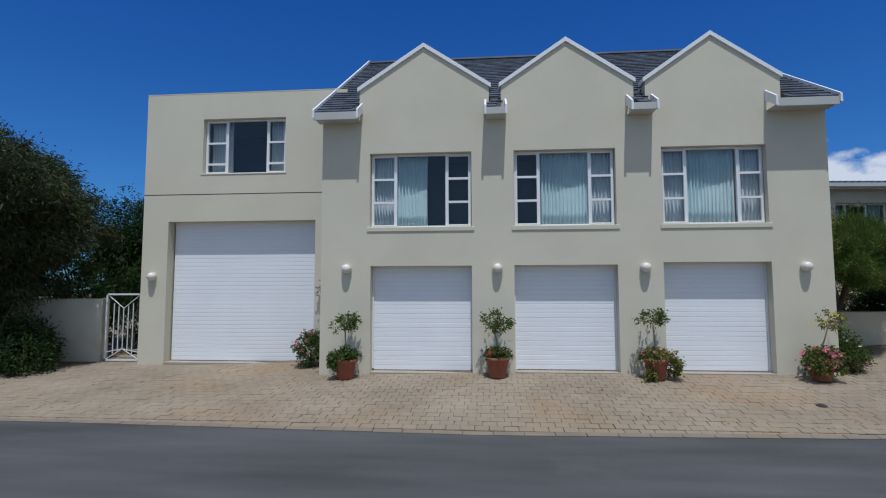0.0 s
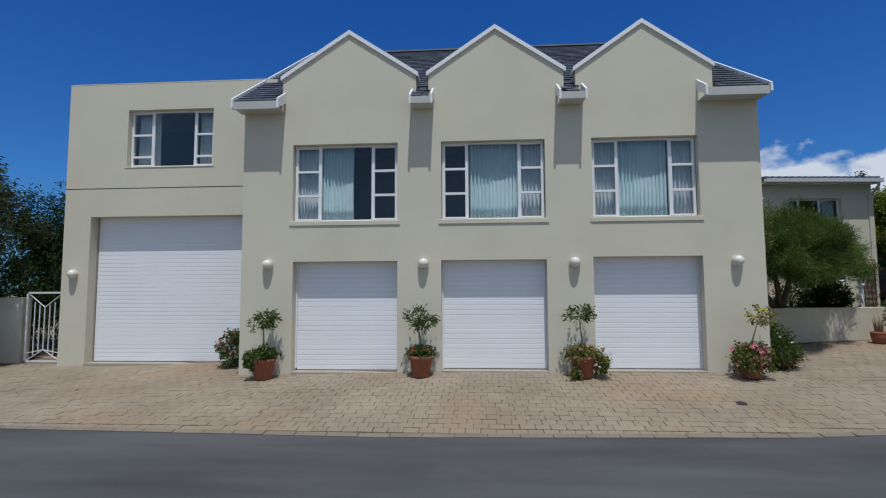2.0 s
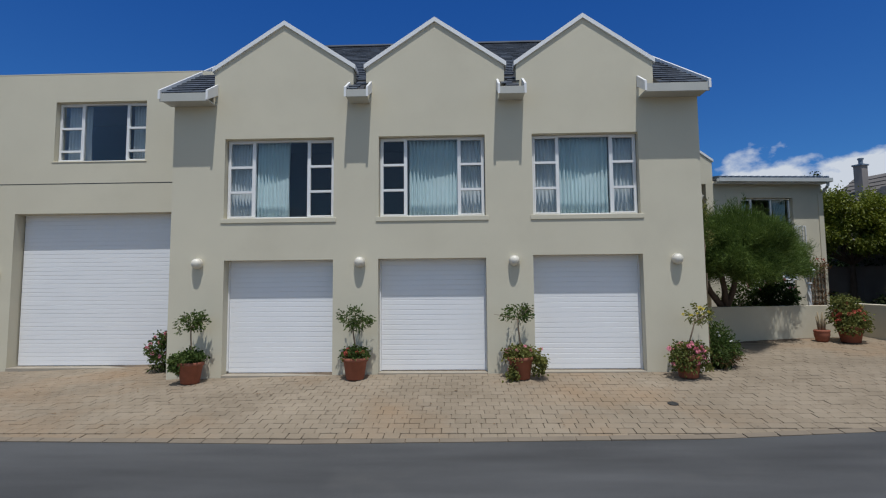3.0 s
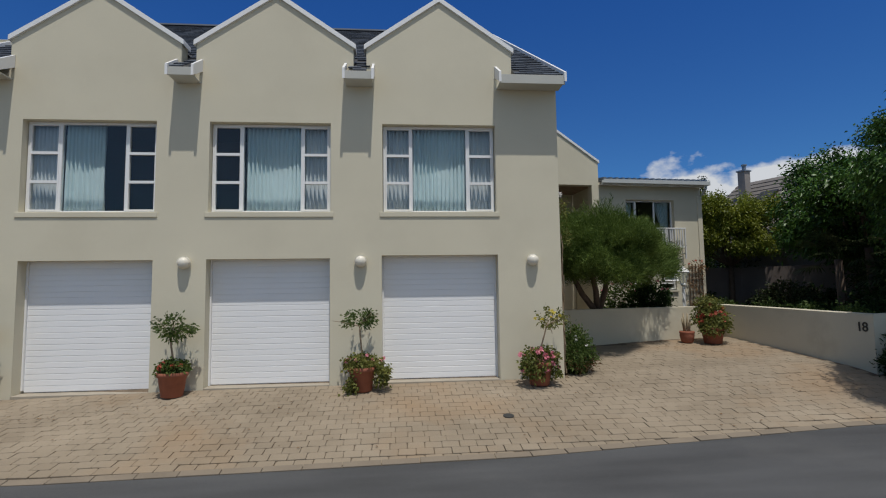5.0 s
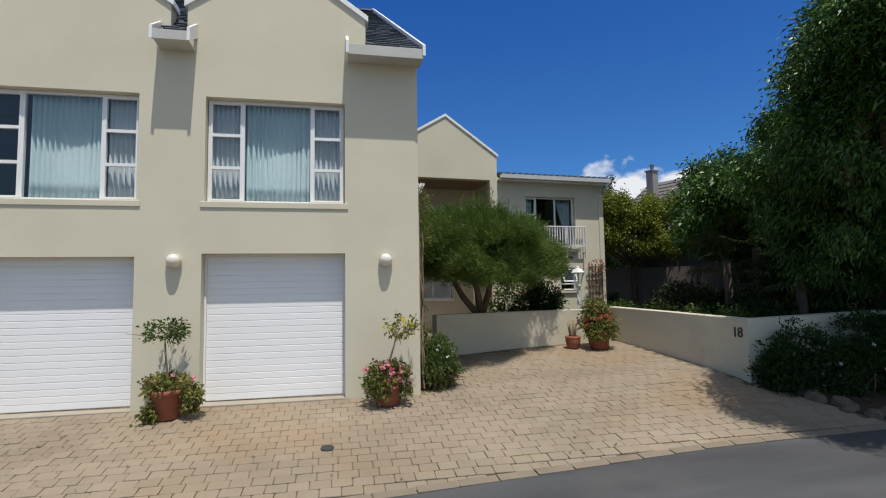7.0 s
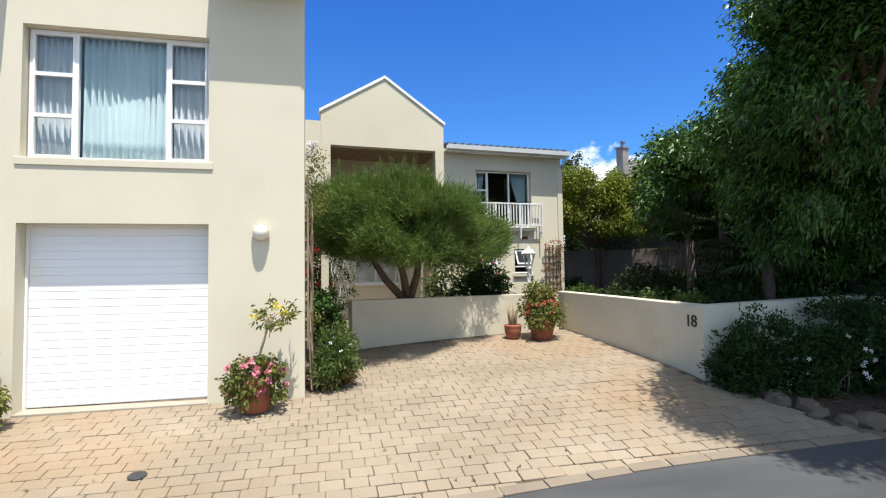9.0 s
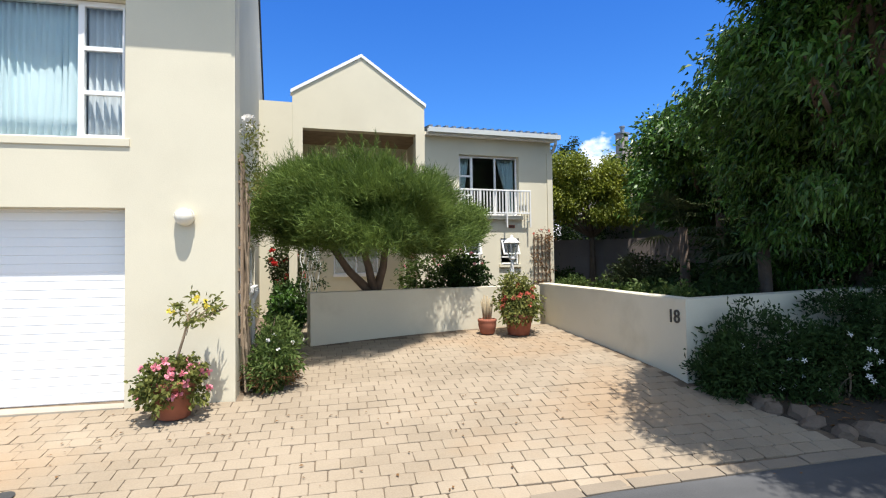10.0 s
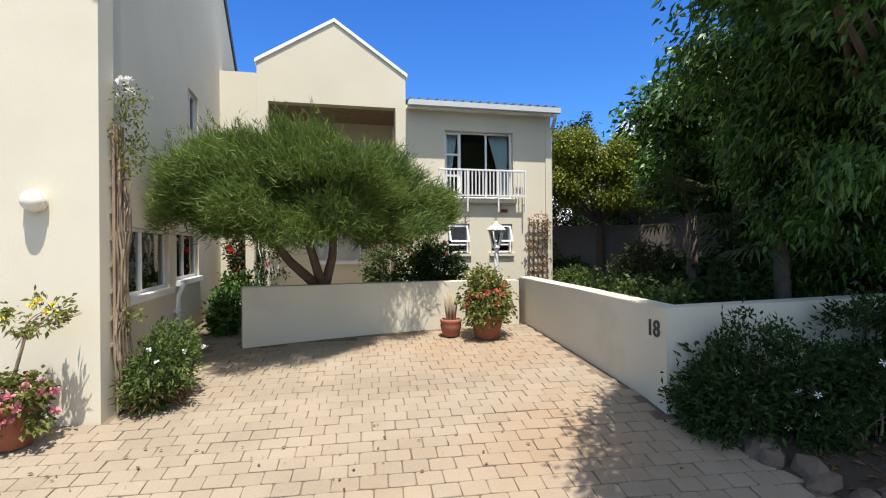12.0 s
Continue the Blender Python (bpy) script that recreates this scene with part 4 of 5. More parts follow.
def standard(x, y, seed, crown, under, label, stem_h=0.62, lean=0.0, flowers=None, fruit=None, under_leaf=None, crown_leaf=None, scale=1.0, clumps=90):
    """A terracotta pot with a small standard tree and underplanting. crown and under: ellipsoids over the pot's foot."""
    rng = np.random.default_rng(seed)
    t = thing("potted_tree", label, "potted plant", x, y, ground_z(x, y), rng.uniform(0, 40), group="potted trees along the garages")
    inv = Matrix.Rotation(-t.rotation_euler.z, 4, 'Z')
    part("pot", lathe(bmesh.new(), [(r * scale, h * scale) for r, h in POT], 28), TERRACOTTA, t, smooth=True, label="round terracotta pot")
    part("soil", lathe(bmesh.new(), [(0.185 * scale, 0.30 * scale), (0.185 * scale, 0.335 * scale)], 20), EARTH, t)
    rel = [tuple(inv @ Vector(b[:3])) + tuple(b[3:]) for b in crown]
    relu = [tuple(inv @ Vector(b[:3])) + tuple(b[3:]) for b in under]
    f = Vector(rel[0][:3]) * 1.0
    fork = Vector((f.x * 0.7, f.y * 0.7, f.z - rel[0][5] * 0.7))
    bm = bmesh.new()
    tube(bm, [(0, 0, 0.3), (0.01, 0.0, 0.5), tuple(fork * 0.75 + Vector((0, 0, 0.1))), tuple(fork)], [0.017, 0.015, 0.013, 0.012], 8)
    part("stem", bm, PALEBARK, t, smooth=True)
    bm = limbs(bmesh.new(), rng, tuple(fork), [tuple(np.array(b[:3]) + rng.normal(size=3) * np.array(b[3:]) * 0.5) for b in rel for _ in range(5)], 0.008, 0.003, 0.03)
    part("twigs", bm, PALEBARK, t)
    crown_part("crown", rng, rel, clumps, 11, 0.032, 0.065, 0.030, crown_leaf or L_SHRUB, t, 0.15, 0.35)
    crown_part("underplanting", rng, relu, 130, 14, 0.035, 0.055, 0.045, under_leaf or L_SHRUB, t, 0.25, 0.3)
    if flowers:
        flower_heads(rng, relu, flowers[1], flowers[2], flowers[0], t)
    if fruit:
        flower_heads(rng, rel, fruit[1], fruit[2], fruit[0], t)
    return t


standard(-2.76, 9.95, 11, [(-0.02, 0, 1.05, 0.27, 0.22, 0.16), (0.1, 0, 1.12, 0.16, 0.16, 0.12)], [(0, -0.02, 0.44, 0.24, 0.22, 0.12), (-0.18, -0.1, 0.36, 0.12, 0.12, 0.14)],
         "terracotta pot with a leafy standard tree and green underplanting", clumps=62)
standard(0.15, 9.97, 12, [(-0.07, 0, 1.06, 0.22, 0.2, 0.19), (0.1, 0, 1.0, 0.18, 0.16, 0.13)], [(0, 0, 0.42, 0.19, 0.19, 0.09)],
         "terracotta pot with a leafy standard tree and red geraniums", flowers=(F_CORAL, 20, 0.08), clumps=60)
standard(3.02, 9.93, 13, [(-0.05, 0, 1.10, 0.27, 0.22, 0.14), (0.12, 0, 1.13, 0.14, 0.14, 0.12)], [(0, 0, 0.42, 0.26, 0.24, 0.13), (0.28, -0.05, 0.28, 0.14, 0.14, 0.24), (-0.12, -0.14, 0.12, 0.12, 0.1, 0.10)],
         "terracotta pot with a thin standard tree and pink trailing flowers", under_leaf=L_HERB, flowers=(F_PINK, 14, 0.06), clumps=40)
standard(5.86, 9.93, 14, [(0.19, -0.02, 1.05, 0.24, 0.18, 0.15), (0.3, 0, 1.08, 0.12, 0.12, 0.1)], [(0, -0.03, 0.42, 0.31, 0.28, 0.17), (-0.1, -0.12, 0.26, 0.22, 0.18, 0.17), (0.18, -0.06, 0.3, 0.16, 0.16, 0.2)],
         "terracotta pot with a yellow-flowering standard tree above pink geraniums", under_leaf=L_HERB, flowers=(F_PINK, 26, 0.085), fruit=(F_YELLOW, 9, 0.06), crown_leaf=L_HERB, clumps=24)

shrub("flowering_bush", "green bush with pink flowers beside the tall garage", -3.80, 10.98, ground_z(-3.7, 11), [(0, 0, 0.36, 0.36, 0.30, 0.34), (0.1, 0, 0.55, 0.22, 0.2, 0.2)], 150, 14, 0.04, 0.07, 0.036, L_SHRUB, 21, (F_PINK, 26, 0.075))
shrub("wall_creeper", "thin leafy creeper climbing the plastered corner", -3.56, 11.30, ground_z(-3.6, 11.3), [(0.02, 0, 1.35, 0.10, 0.05, 0.55), (-0.12, 0.0, 1.65, 0.12, 0.05, 0.2)], 26, 6, 0.03, 0.05, 0.03, L_OLIVE, 22, (F_PINK, 4, 0.05), category="climber")
shrub("corner_bush", "rounded green bush with pale flowers at the house corner", 6.74, 10.74, ground_z(6.74, 10.74), [(0, -0.1, 0.30, 0.29, 0.36, 0.28), (0.06, 0.14, 0.52, 0.24, 0.34, 0.26), (-0.05, -0.2, 0.18, 0.26, 0.22, 0.18)], 190, 20, 0.045, 0.075, 0.026, L_SHRUB, 23, (F_WHITE, 5, 0.05), shell=0.3)
cb = bpy.data.objects["corner_bush"]
crown_part("dry_growth", np.random.default_rng(230), [(-0.02, -0.12, 0.15, 0.31, 0.36, 0.15)], 60, 14, 0.05, 0.09, 0.010, DRY, cb)
# climber on a trellis against the side wall
tx = side_x(10.56) + 0.06
trel = thing("trellis", "weathered wooden trellis with climbing jasmine on the wall", "trellis", tx, 10.56, 0.0)
for k in range(4):
    part("lath", B(-0.012, 0.012, -0.09 + k * 0.06 - 0.009, -0.09 + k * 0.06 + 0.009, 0.55, 2.75), WOOD, trel)
for k in range(9):
    part("lath", B(-0.034, -0.013, -0.11, 0.11, 0.65 + k * 0.25, 0.68 + k * 0.25), WOOD, trel)
rng = np.random.default_rng(24)
for k in range(16):
    y0 = rng.uniform(-0.1, 0.1)
    pts = [(0.03 + rng.uniform(-0.01, 0.03), y0 + 0.07 * math.sin(j * 0.9 + k) + rng.normal() * 0.015, 0.05 + j * 0.24) for j in range(int(rng.uniform(8, 12)))]
    part("vine_stem", tube(bmesh.new(), pts, [0.010] * len(pts), 6), PALEBARK, trel)
crown_part("foliage", rng, [(0.08, 0, 2.5, 0.14, 0.20, 0.36), (0.1, 0.02, 2.92, 0.12, 0.12, 0.22), (0.06, 0.05, 1.0, 0.06, 0.10, 0.2)], 55, 12, 0.04, 0.055, 0.022, L_HERB, trel)
flower_heads(rng, [(0.08, 0.02, 3.0, 0.12, 0.15, 0.22)], 5, 0.09, F_WHITE, trel)


def wall_lamp(x, y, z, rz=0):
    """A bulkhead lamp with a round glass bowl under a hood."""
    t = thing("wall_lamp", "ivory round bulkhead lamp fixed to the wall", "wall lamp", x, y, z, rz, group="outdoor wall lamps")
    bm = bmesh.new()
    lathe(bm, [(0.02, 0.0), (0.085, 0.0), (0.095, 0.012), (0.095, 0.03), (0.08, 0.04)], 24)
    bmesh.ops.transform(bm, matrix=Matrix.Rotation(radians(90), 4, 'X'), verts=bm.verts)
    part("base", bm, LAMPSHELL, t, smooth=True)
    bm = bmesh.new()
    lathe(bm, [(0.088, 0.035), (0.095, 0.05), (0.092, 0.08), (0.078, 0.115), (0.05, 0.14), (0.01, 0.148)], 24)
    bmesh.ops.transform(bm, matrix=Matrix.Rotation(radians(90), 4, 'X'), verts=bm.verts)
    part("bowl", bm, LAMPSHELL, t, smooth=True)
    bm = bmesh.new()
    for k in range(13):
        a0, a1 = radians(0 + k * 180 / 13), radians((k + 1) * 180 / 13)
        q = [bm.verts.new((r * math.cos(a), -d, r * math.sin(a))) for a in (a0, a1) for r, d in ((0.096, 0.03), (0.104, 0.03), (0.104, 0.075), (0.096, 0.075))]
        for f4 in ((0, 1, 2, 3), (4, 7, 6, 5), (0, 4, 5, 1), (1, 5, 6, 2), (2, 6, 7, 3), (3, 7, 4, 0)):
            bm.faces.new([q[i] for i in f4])
    part("hood", bm, LAMPSHELL, t)
    return t


for x in (-2.84, 0.17, 2.98, 5.88):
    wall_lamp(x, FY, 1.99)
wall_lamp(-7.73, LY, 1.88)
wall_lamp(side_x(12.75), 12.75, 2.12, 95)

# ---- trees ----
ft = tree("feathery_tree", "dense round feathery-leaved tree leaning over the wall", (8.15, 13.2, 0.7), (8.12, 13.12, 0.92),
          [(7.15, 12.0, 2.36, 0.78, 0.78, 0.60), (7.9, 12.1, 2.42, 0.95, 0.9, 0.66), (8.7, 12.75, 2.30, 0.85, 0.75, 0.52), (7.5, 12.5, 2.62, 0.75, 0.7, 0.46), (9.6, 13.5, 2.05, 0.55, 0.5, 0.30), (7.6, 12.0, 1.88, 1.1, 0.8, 0.36), (8.7, 12.75, 1.85, 0.95, 0.6, 0.32), (9.5, 13.4, 1.88, 0.6, 0.45, 0.28)],
          2500, 62, 0.075, 0.15, 0.011, L_NEEDLE, 31, trunk_r=0.08, droop=0.0, shell=0.2, bottom=-0.45, up=0.6, billows=(120, 0.26), stems=[(7.35, 12.6, 1.85), (7.85, 12.75, 1.95), (8.3, 12.85, 1.95)])
# long shoots standing out of the crown
rng = np.random.default_rng(311)
shoots = []
for cx, cy, cz, sx, sy, sz, n in ((7.0, 11.95, 2.75, 0.5, 0.4, 0.18, 26), (7.7, 12.2, 2.95, 0.6, 0.4, 0.12, 22), (8.6, 12.7, 2.72, 0.6, 0.35, 0.10, 20), (9.5, 13.4, 2.22, 0.45, 0.3, 0.12, 16), (6.62, 11.9, 2.4, 0.16, 0.3, 0.25, 14)):
    for _ in range(n):
        p = np.array((cx, cy, cz)) - np.array((8.15, 13.2, 0.7)) + rng.normal(size=3) * np.array((sx, sy, sz)) * 0.6
        d = np.array((rng.normal() * 0.5 + (cx - 8.1) * 0.35, rng.normal() * 0.4, 1.0))
        d /= np.linalg.norm(d)
        shoots.append(leaves(rng, [p + d * q for q in np.linspace(0, rng.uniform(0.2, 0.42), 7)], 0.010, 6, 0.10, 0.009, 0.0, p - d * 0.4, 0.6))
foliage("wispy_growth", shoots, L_NEEDLE, ft, "long wispy green shoots")
tree("shade_tree", "large broad-leaved shade tree with drooping leaf clusters", (15.4, 10.9, 0.0), (15.2, 10.4, 2.4),
     [(12.4, 7.95, 4.6, 1.1, 1.1, 1.1), (14.0, 8.6, 4.7, 1.5, 1.5, 1.25), (15.5, 9.4, 5.0, 1.9, 1.8, 1.7), (13.0, 10.2, 3.4, 0.85, 0.85, 0.8), (11.8, 8.2, 3.5, 0.6, 0.5, 0.4), (13.5, 10.2, 3.9, 1.1, 1.1, 0.9), (14.8, 7.6, 4.6, 1.8, 1.5, 1.6), (13.5, 9.4, 3.1, 1.2, 1.0, 1.0), (16.2, 9.2, 4.2, 2.0, 1.8, 1.8),
      (14.2, 10.6, 2.4, 1.4, 1.0, 1.2), (15.4, 9.4, 2.6, 1.6, 1.1, 1.4), (12.6, 6.6, 5.3, 1.5, 1.1, 1.0), (14.4, 6.3, 5.0, 1.6, 1.2, 1.2), (11.95, 7.5, 4.3, 0.95, 1.1, 0.45), (11.8, 7.55, 4.25, 0.8, 1.15, 0.3), (12.0, 7.3, 4.35, 0.8, 1.0, 0.3), (12.0, 6.2, 5.4, 1.0, 0.9, 0.8), (12.2, 7.6, 4.45, 1.1, 0.9, 0.4), (11.7, 6.9, 4.5, 0.9, 0.6, 0.35), (13.4, 7.4, 4.3, 1.1, 0.9, 0.5), (14.8, 8.4, 5.6, 1.4, 1.3, 0.6), (15.6, 10.2, 5.9, 1.6, 1.3, 0.6)],
     2300, 190, 0.13, 0.092, 0.034, L_BROAD, 32, trunk_r=0.13, droop=0.32, shell=0.3, up=0.2, billows=(430, 0.32))
tree("round_tree", "rounded dark green garden tree behind the wall", (17.2, 15.6, 0.2), (17.1, 15.4, 2.0),
     [(16.4, 15.0, 3.9, 1.4, 1.4, 1.3), (17.8, 15.2, 4.3, 1.6, 1.6, 1.5), (16.9, 14.6, 3.0, 1.7, 1.5, 1.2), (15.4, 14.8, 2.9, 1.0, 1.0, 0.9), (15.4, 13.1, 3.8, 1.3, 1.2, 0.8), (13.7, 12.2, 3.3, 0.9, 0.9, 0.55)], 900, 80, 0.19, 0.13, 0.06, L_BROAD, 33, trunk_r=0.15, shell=0.25, billows=(80, 0.36))
tree("hedge_tree", "yellow-green rounded tree beyond the rear house", (15.0, 18.5, 0.5), (15.0, 18.45, 2.2),
     [(14.35, 18.4, 3.75, 0.85, 0.85, 0.85), (15.2, 18.3, 3.95, 0.95, 0.9, 0.75), (16.1, 18.3, 3.6, 0.85, 0.9, 0.9), (14.9, 18.0, 3.15, 1.2, 0.75, 0.55), (13.9, 18.6, 3.2, 0.6, 0.6, 0.7)], 620, 70, 0.12, 0.09, 0.05, L_YELLOW, 34, trunk_r=0.09, shell=0.55, billows=(70, 0.27))
tree("distant_tree", "thin dark treetop showing above the hedge tree", (15.5, 21.4, 0.2), (15.5, 21.4, 4.2), [(15.25, 21.3, 5.35, 0.28, 0.28, 0.30), (15.75, 21.3, 5.5, 0.34, 0.3, 0.34), (14.95, 21.4, 5.1, 0.22, 0.22, 0.3), (15.5, 21.4, 4.8, 0.6, 0.5, 0.4)], 70, 22, 0.08, 0.12, 0.06, L_DARK, 35, trunk_r=0.07)
tree("side_tree", "dense dark evergreen tree beside the wing", (-12.4, 12.7, -0.1), (-12.3, 12.7, 1.4),
     [(-11.3, 12.1, 3.6, 1.3, 1.4, 1.4), (-12.9, 12.0, 4.6, 1.6, 1.5, 1.4), (-11.6, 11.7, 2.3, 1.5, 1.2, 1.1), (-14.2, 11.6, 3.6, 1.8, 1.6, 1.9), (-13.0, 11.2, 2.2, 1.6, 1.2, 1.3), (-12.2, 10.9, 3.4, 1.2, 1.0, 1.0), (-10.0, 11.0, 2.9, 1.0, 0.95, 0.75), (-9.6, 10.8, 3.5, 0.6, 0.7, 0.5), (-13.6, 10.4, 2.0, 1.4, 0.9, 1.2), (-10.4, 10.3, 3.85, 0.9, 0.8, 0.45), (-11.8, 10.0, 4.1, 1.2, 1.0, 0.5), (-13.2, 10.0, 4.2, 1.3, 1.0, 0.6), (-11.5, 10.5, 1.9, 1.0, 0.5, 0.9), (-10.3, 10.9, 1.9, 0.5, 0.4, 0.7), (-11.0, 9.5, 4.0, 1.5, 1.2, 0.8), (-10.3, 10.3, 3.7, 0.8, 0.8, 0.5)], 2300, 60, 0.14, 0.14, 0.032, L_OLIVE, 36, trunk_r=0.13, shell=0.25, billows=(190, 0.36))
tree("rear_tree", "smaller dark green tree behind the gate", (-10.6, 15.6, -0.1), (-10.6, 15.6, 1.5), [(-10.4, 15.4, 3.0, 1.3, 1.1, 1.3), (-11.6, 15.4, 3.3, 1.4, 1.1, 1.3), (-9.6, 15.3, 3.2, 0.9, 0.8, 1.2), (-10.4, 15.0, 1.8, 1.4, 0.8, 1.0), (-11.0, 15.1, 2.1, 1.5, 0.8, 1.2)], 1250, 30, 0.11, 0.13, 0.04, L_DARK, 37, trunk_r=0.09, shell=0.3)

# ---- shrubs of the shaded beds ----
for k, (x, y, r, h, leaf) in enumerate([(11.92, 9.47, 0.22, 0.8, L_DARK), (12.12, 9.42, 0.34, 1.05, L_DARK), (12.6, 9.3, 0.42, 1.15, L_DARK), (13.1, 9.1, 0.6, 1.25, L_DARK), (13.8, 8.95, 0.7, 1.3, L_DARK), (14.7, 8.8, 0.85, 1.35, L_DARK), (15.6, 8.7, 0.9, 1.4, L_DARK), (16.6, 8.6, 1.0, 1.5, L_DARK), (17.8, 8.5, 1.1, 1.7, L_DARK), (13.5, 9.45, 0.5, 1.45, L_DARK), (14.5, 9.4, 0.6, 1.5, L_DARK)]):
    t = shrub("bed_shrub", "dark glossy shrub with white star flowers in shade" if k < 4 else "dark glossy shrub in the shaded roadside bed", x, y, -0.2,
              [(0, 0, h * 0.5, r, r * 0.7, h * 0.5), (-0.2, -0.15, h * 0.3, r * 0.8, r * 0.7, h * 0.32)], 250, 20, 0.05, 0.075, 0.026, leaf, 40 + k, billows=(22, 0.2))
    if k < 4:
        rg = np.random.default_rng(140 + k)
        star_flowers(rg, [(rg.uniform(-r, r) * 0.7, -r * 0.72 + rg.normal() * 0.06, rg.uniform(0.15, h * 0.7)) for _ in range(12)], 0.036, F_WHITE, t)
for k, (x, y, r, h, leaf) in enumerate([(12.2, 11.0, 0.42, 0.92, L_SHRUB), (12.3, 12.2, 0.42, 0.9, L_SHRUB), (12.5, 13.4, 0.45, 0.92, L_SHRUB), (13.4, 12.6, 0.6, 0.86, L_DARK), (13.2, 11.0, 0.6, 1.0, L_DARK), (14.3, 14.2, 0.7, 0.9, L_DARK),
                                        (14.5, 11.6, 1.0, 2.0, L_DARK), (15.8, 12.2, 1.2, 2.4, L_DARK), (16.0, 10.8, 1.2, 2.6, L_DARK), (18.2, 11.5, 1.6, 3.4, L_DARK), (18.0, 9.0, 1.5, 3.4, L_DARK), (19.5, 14.2, 1.8, 3.6, L_DARK),
                                        (13.4, 16.8, 0.5, 0.9, L_SHRUB), (15.6, 16.6, 0.8, 1.0, L_OLIVE), (20.5, 17.5, 1.8, 3.4, L_DARK), (14.0, 18.6, 0.7, 1.1, L_DARK), (15.6, 17.6, 0.8, 1.0, L_DARK), (16.6, 16.9, 0.8, 1.25, L_DARK), (18.6, 16.6, 1.1, 2.2, L_DARK), (13.7, 20.6, 0.9, 3.0, L_DARK), (14.3, 20.1, 1.2, 3.5, L_DARK), (14.9, 20.8, 1.1, 3.2, L_DARK), (16.6, 20.3, 1.2, 3.0, L_DARK), (15.6, 13.2, 1.0, 2.3, L_DARK), (14.6, 15.6, 0.8, 1.5, L_OLIVE), (21.0, 10.5, 2.0, 4.2, L_DARK)]):
    shrub("garden_shrub", "leafy green shrub in the raised garden bed" if leaf is L_SHRUB else "dark leafy shrub in the shaded garden", x, y, 0.05,
          [(0, 0, h * 0.55, r, r, h * 0.5), (0.2, 0.1, h * 0.75, r * 0.7, r * 0.7, h * 0.35)], int(130 + 130 * r), 14, 0.06 + 0.03 * r, 0.09 + 0.03 * r, 0.04 + 0.012 * r, leaf, 60 + k)
# fan palms in the shade
def palm(x, y, z, h, seed):
    rng = np.random.default_rng(seed)
    t = thing("fan_palm", "small shaded palm with grey-green split fronds", "palm", x, y, z)
    part("trunk", tube(bmesh.new(), [(0, 0, -0.1), (0.03, 0, h * 0.5), (0, 0, h)], [0.11, 0.09, 0.08], 10), BARK, t, smooth=True)
    vs, fs = [], []
    for k in range(11):
        a = k * math.tau / 11 + rng.uniform(-0.2, 0.2)
        el = rng.uniform(-0.3, 0.9)
        d = Vector((math.cos(a) * math.cos(el), math.sin(a) * math.cos(el), math.sin(el)))
        c = Vector((0, 0, h)) + d * 0.6
        s = d.cross(Vector((0, 0, 1))).normalized()
        n = s.cross(d)
        for j in range(15):
            b = (j - 7) / 7 * 1.25
            e = (d * math.cos(b) + s * math.sin(b) - n * 0.15 * abs(b)).normalized()
            w = e.cross(n).normalized() * 0.018
            i = len(vs)
            tip = c + e * 0.5 - Vector((0, 0, 0.09))
            for q in (c, c + e * 0.3 + w, tip, c + e * 0.3 - w):
                vs.append(tuple(q))
            fs.append((i, i + 1, i + 2, i + 3))
        i = len(vs)
        for q in (Vector((0, 0, h)) + s * 0.012, Vector((0, 0, h)) - s * 0.012, c - s * 0.008, c + s * 0.008):
            vs.append(tuple(q))
        fs.append((i, i + 1, i + 2, i + 3))
    raw("fronds", vs, fs, L_OLIVE, t)
    return t


palm(14.0, 13.0, 0.5, 1.6, 81)
palm(13.6, 10.7, 0.5, 1.2, 82)
palm(15.0, 13.2, 0.5, 1.9, 83)

for k, (x, y, r, h) in enumerate([(-9.9, 10.4, 0.7, 0.8), (-11.2, 10.1, 0.9, 1.1), (-12.8, 9.9, 1.0, 1.3), (-14.6, 9.8, 1.1, 1.6), (-10.4, 11.1, 0.6, 1.0), (-12.0, 11.0, 1.0, 1.7), (-14.5, 10.9, 1.2, 2.3), (-10.3, 12.6, 0.8, 2.0), (-11.6, 12.5, 0.9, 2.2), (-13.2, 12.4, 1.0, 2.2), (-15.4, 12.2, 1.3, 2.6), (-9.4, 16.4, 0.9, 2.2), (-8.4, 17.2, 0.7, 2.4), (-10.2, 14.0, 0.8, 2.5), (-11.3, 13.7, 0.9, 2.7), (-9.4, 14.8, 0.7, 2.5), (-9.3, 13.0, 0.35, 2.3), (-10.15, 10.75, 0.5, 1.35), (-11.1, 10.5, 0.8, 1.8), (-12.4, 10.4, 0.9, 2.1), (-10.6, 12.9, 0.8, 2.6)]):
    shrub("bed_shrub", "dark shaded shrub beneath the evergreen tree", x, y, ground_z(x, y) - 0.05, [(0, 0, h * 0.5, r, r * 0.7, h * 0.5)], int(220 * r), 14, 0.07, 0.12, 0.035, L_DARK, 90 + k)

# shrubs and climbers behind the curved wall
shrub("garden_shrub", "leafy shrub with small pink flowers behind the curved wall", 9.15, 14.4, 0.8, [(0, 0, 0.40, 0.45, 0.35, 0.42), (0.6, 0.0, 0.5, 0.4, 0.35, 0.5)], 170, 14, 0.06, 0.09, 0.045, L_SHRUB, 101, (F_PINK, 9, 0.07))
shrub("garden_shrub", "leafy shrub with small pink flowers behind the curved wall", 10.0, 14.2, 0.8, [(0, 0, 0.42, 0.42, 0.35, 0.45)], 180, 14, 0.06, 0.09, 0.045, L_DARK, 102, (F_PINK, 7, 0.07))
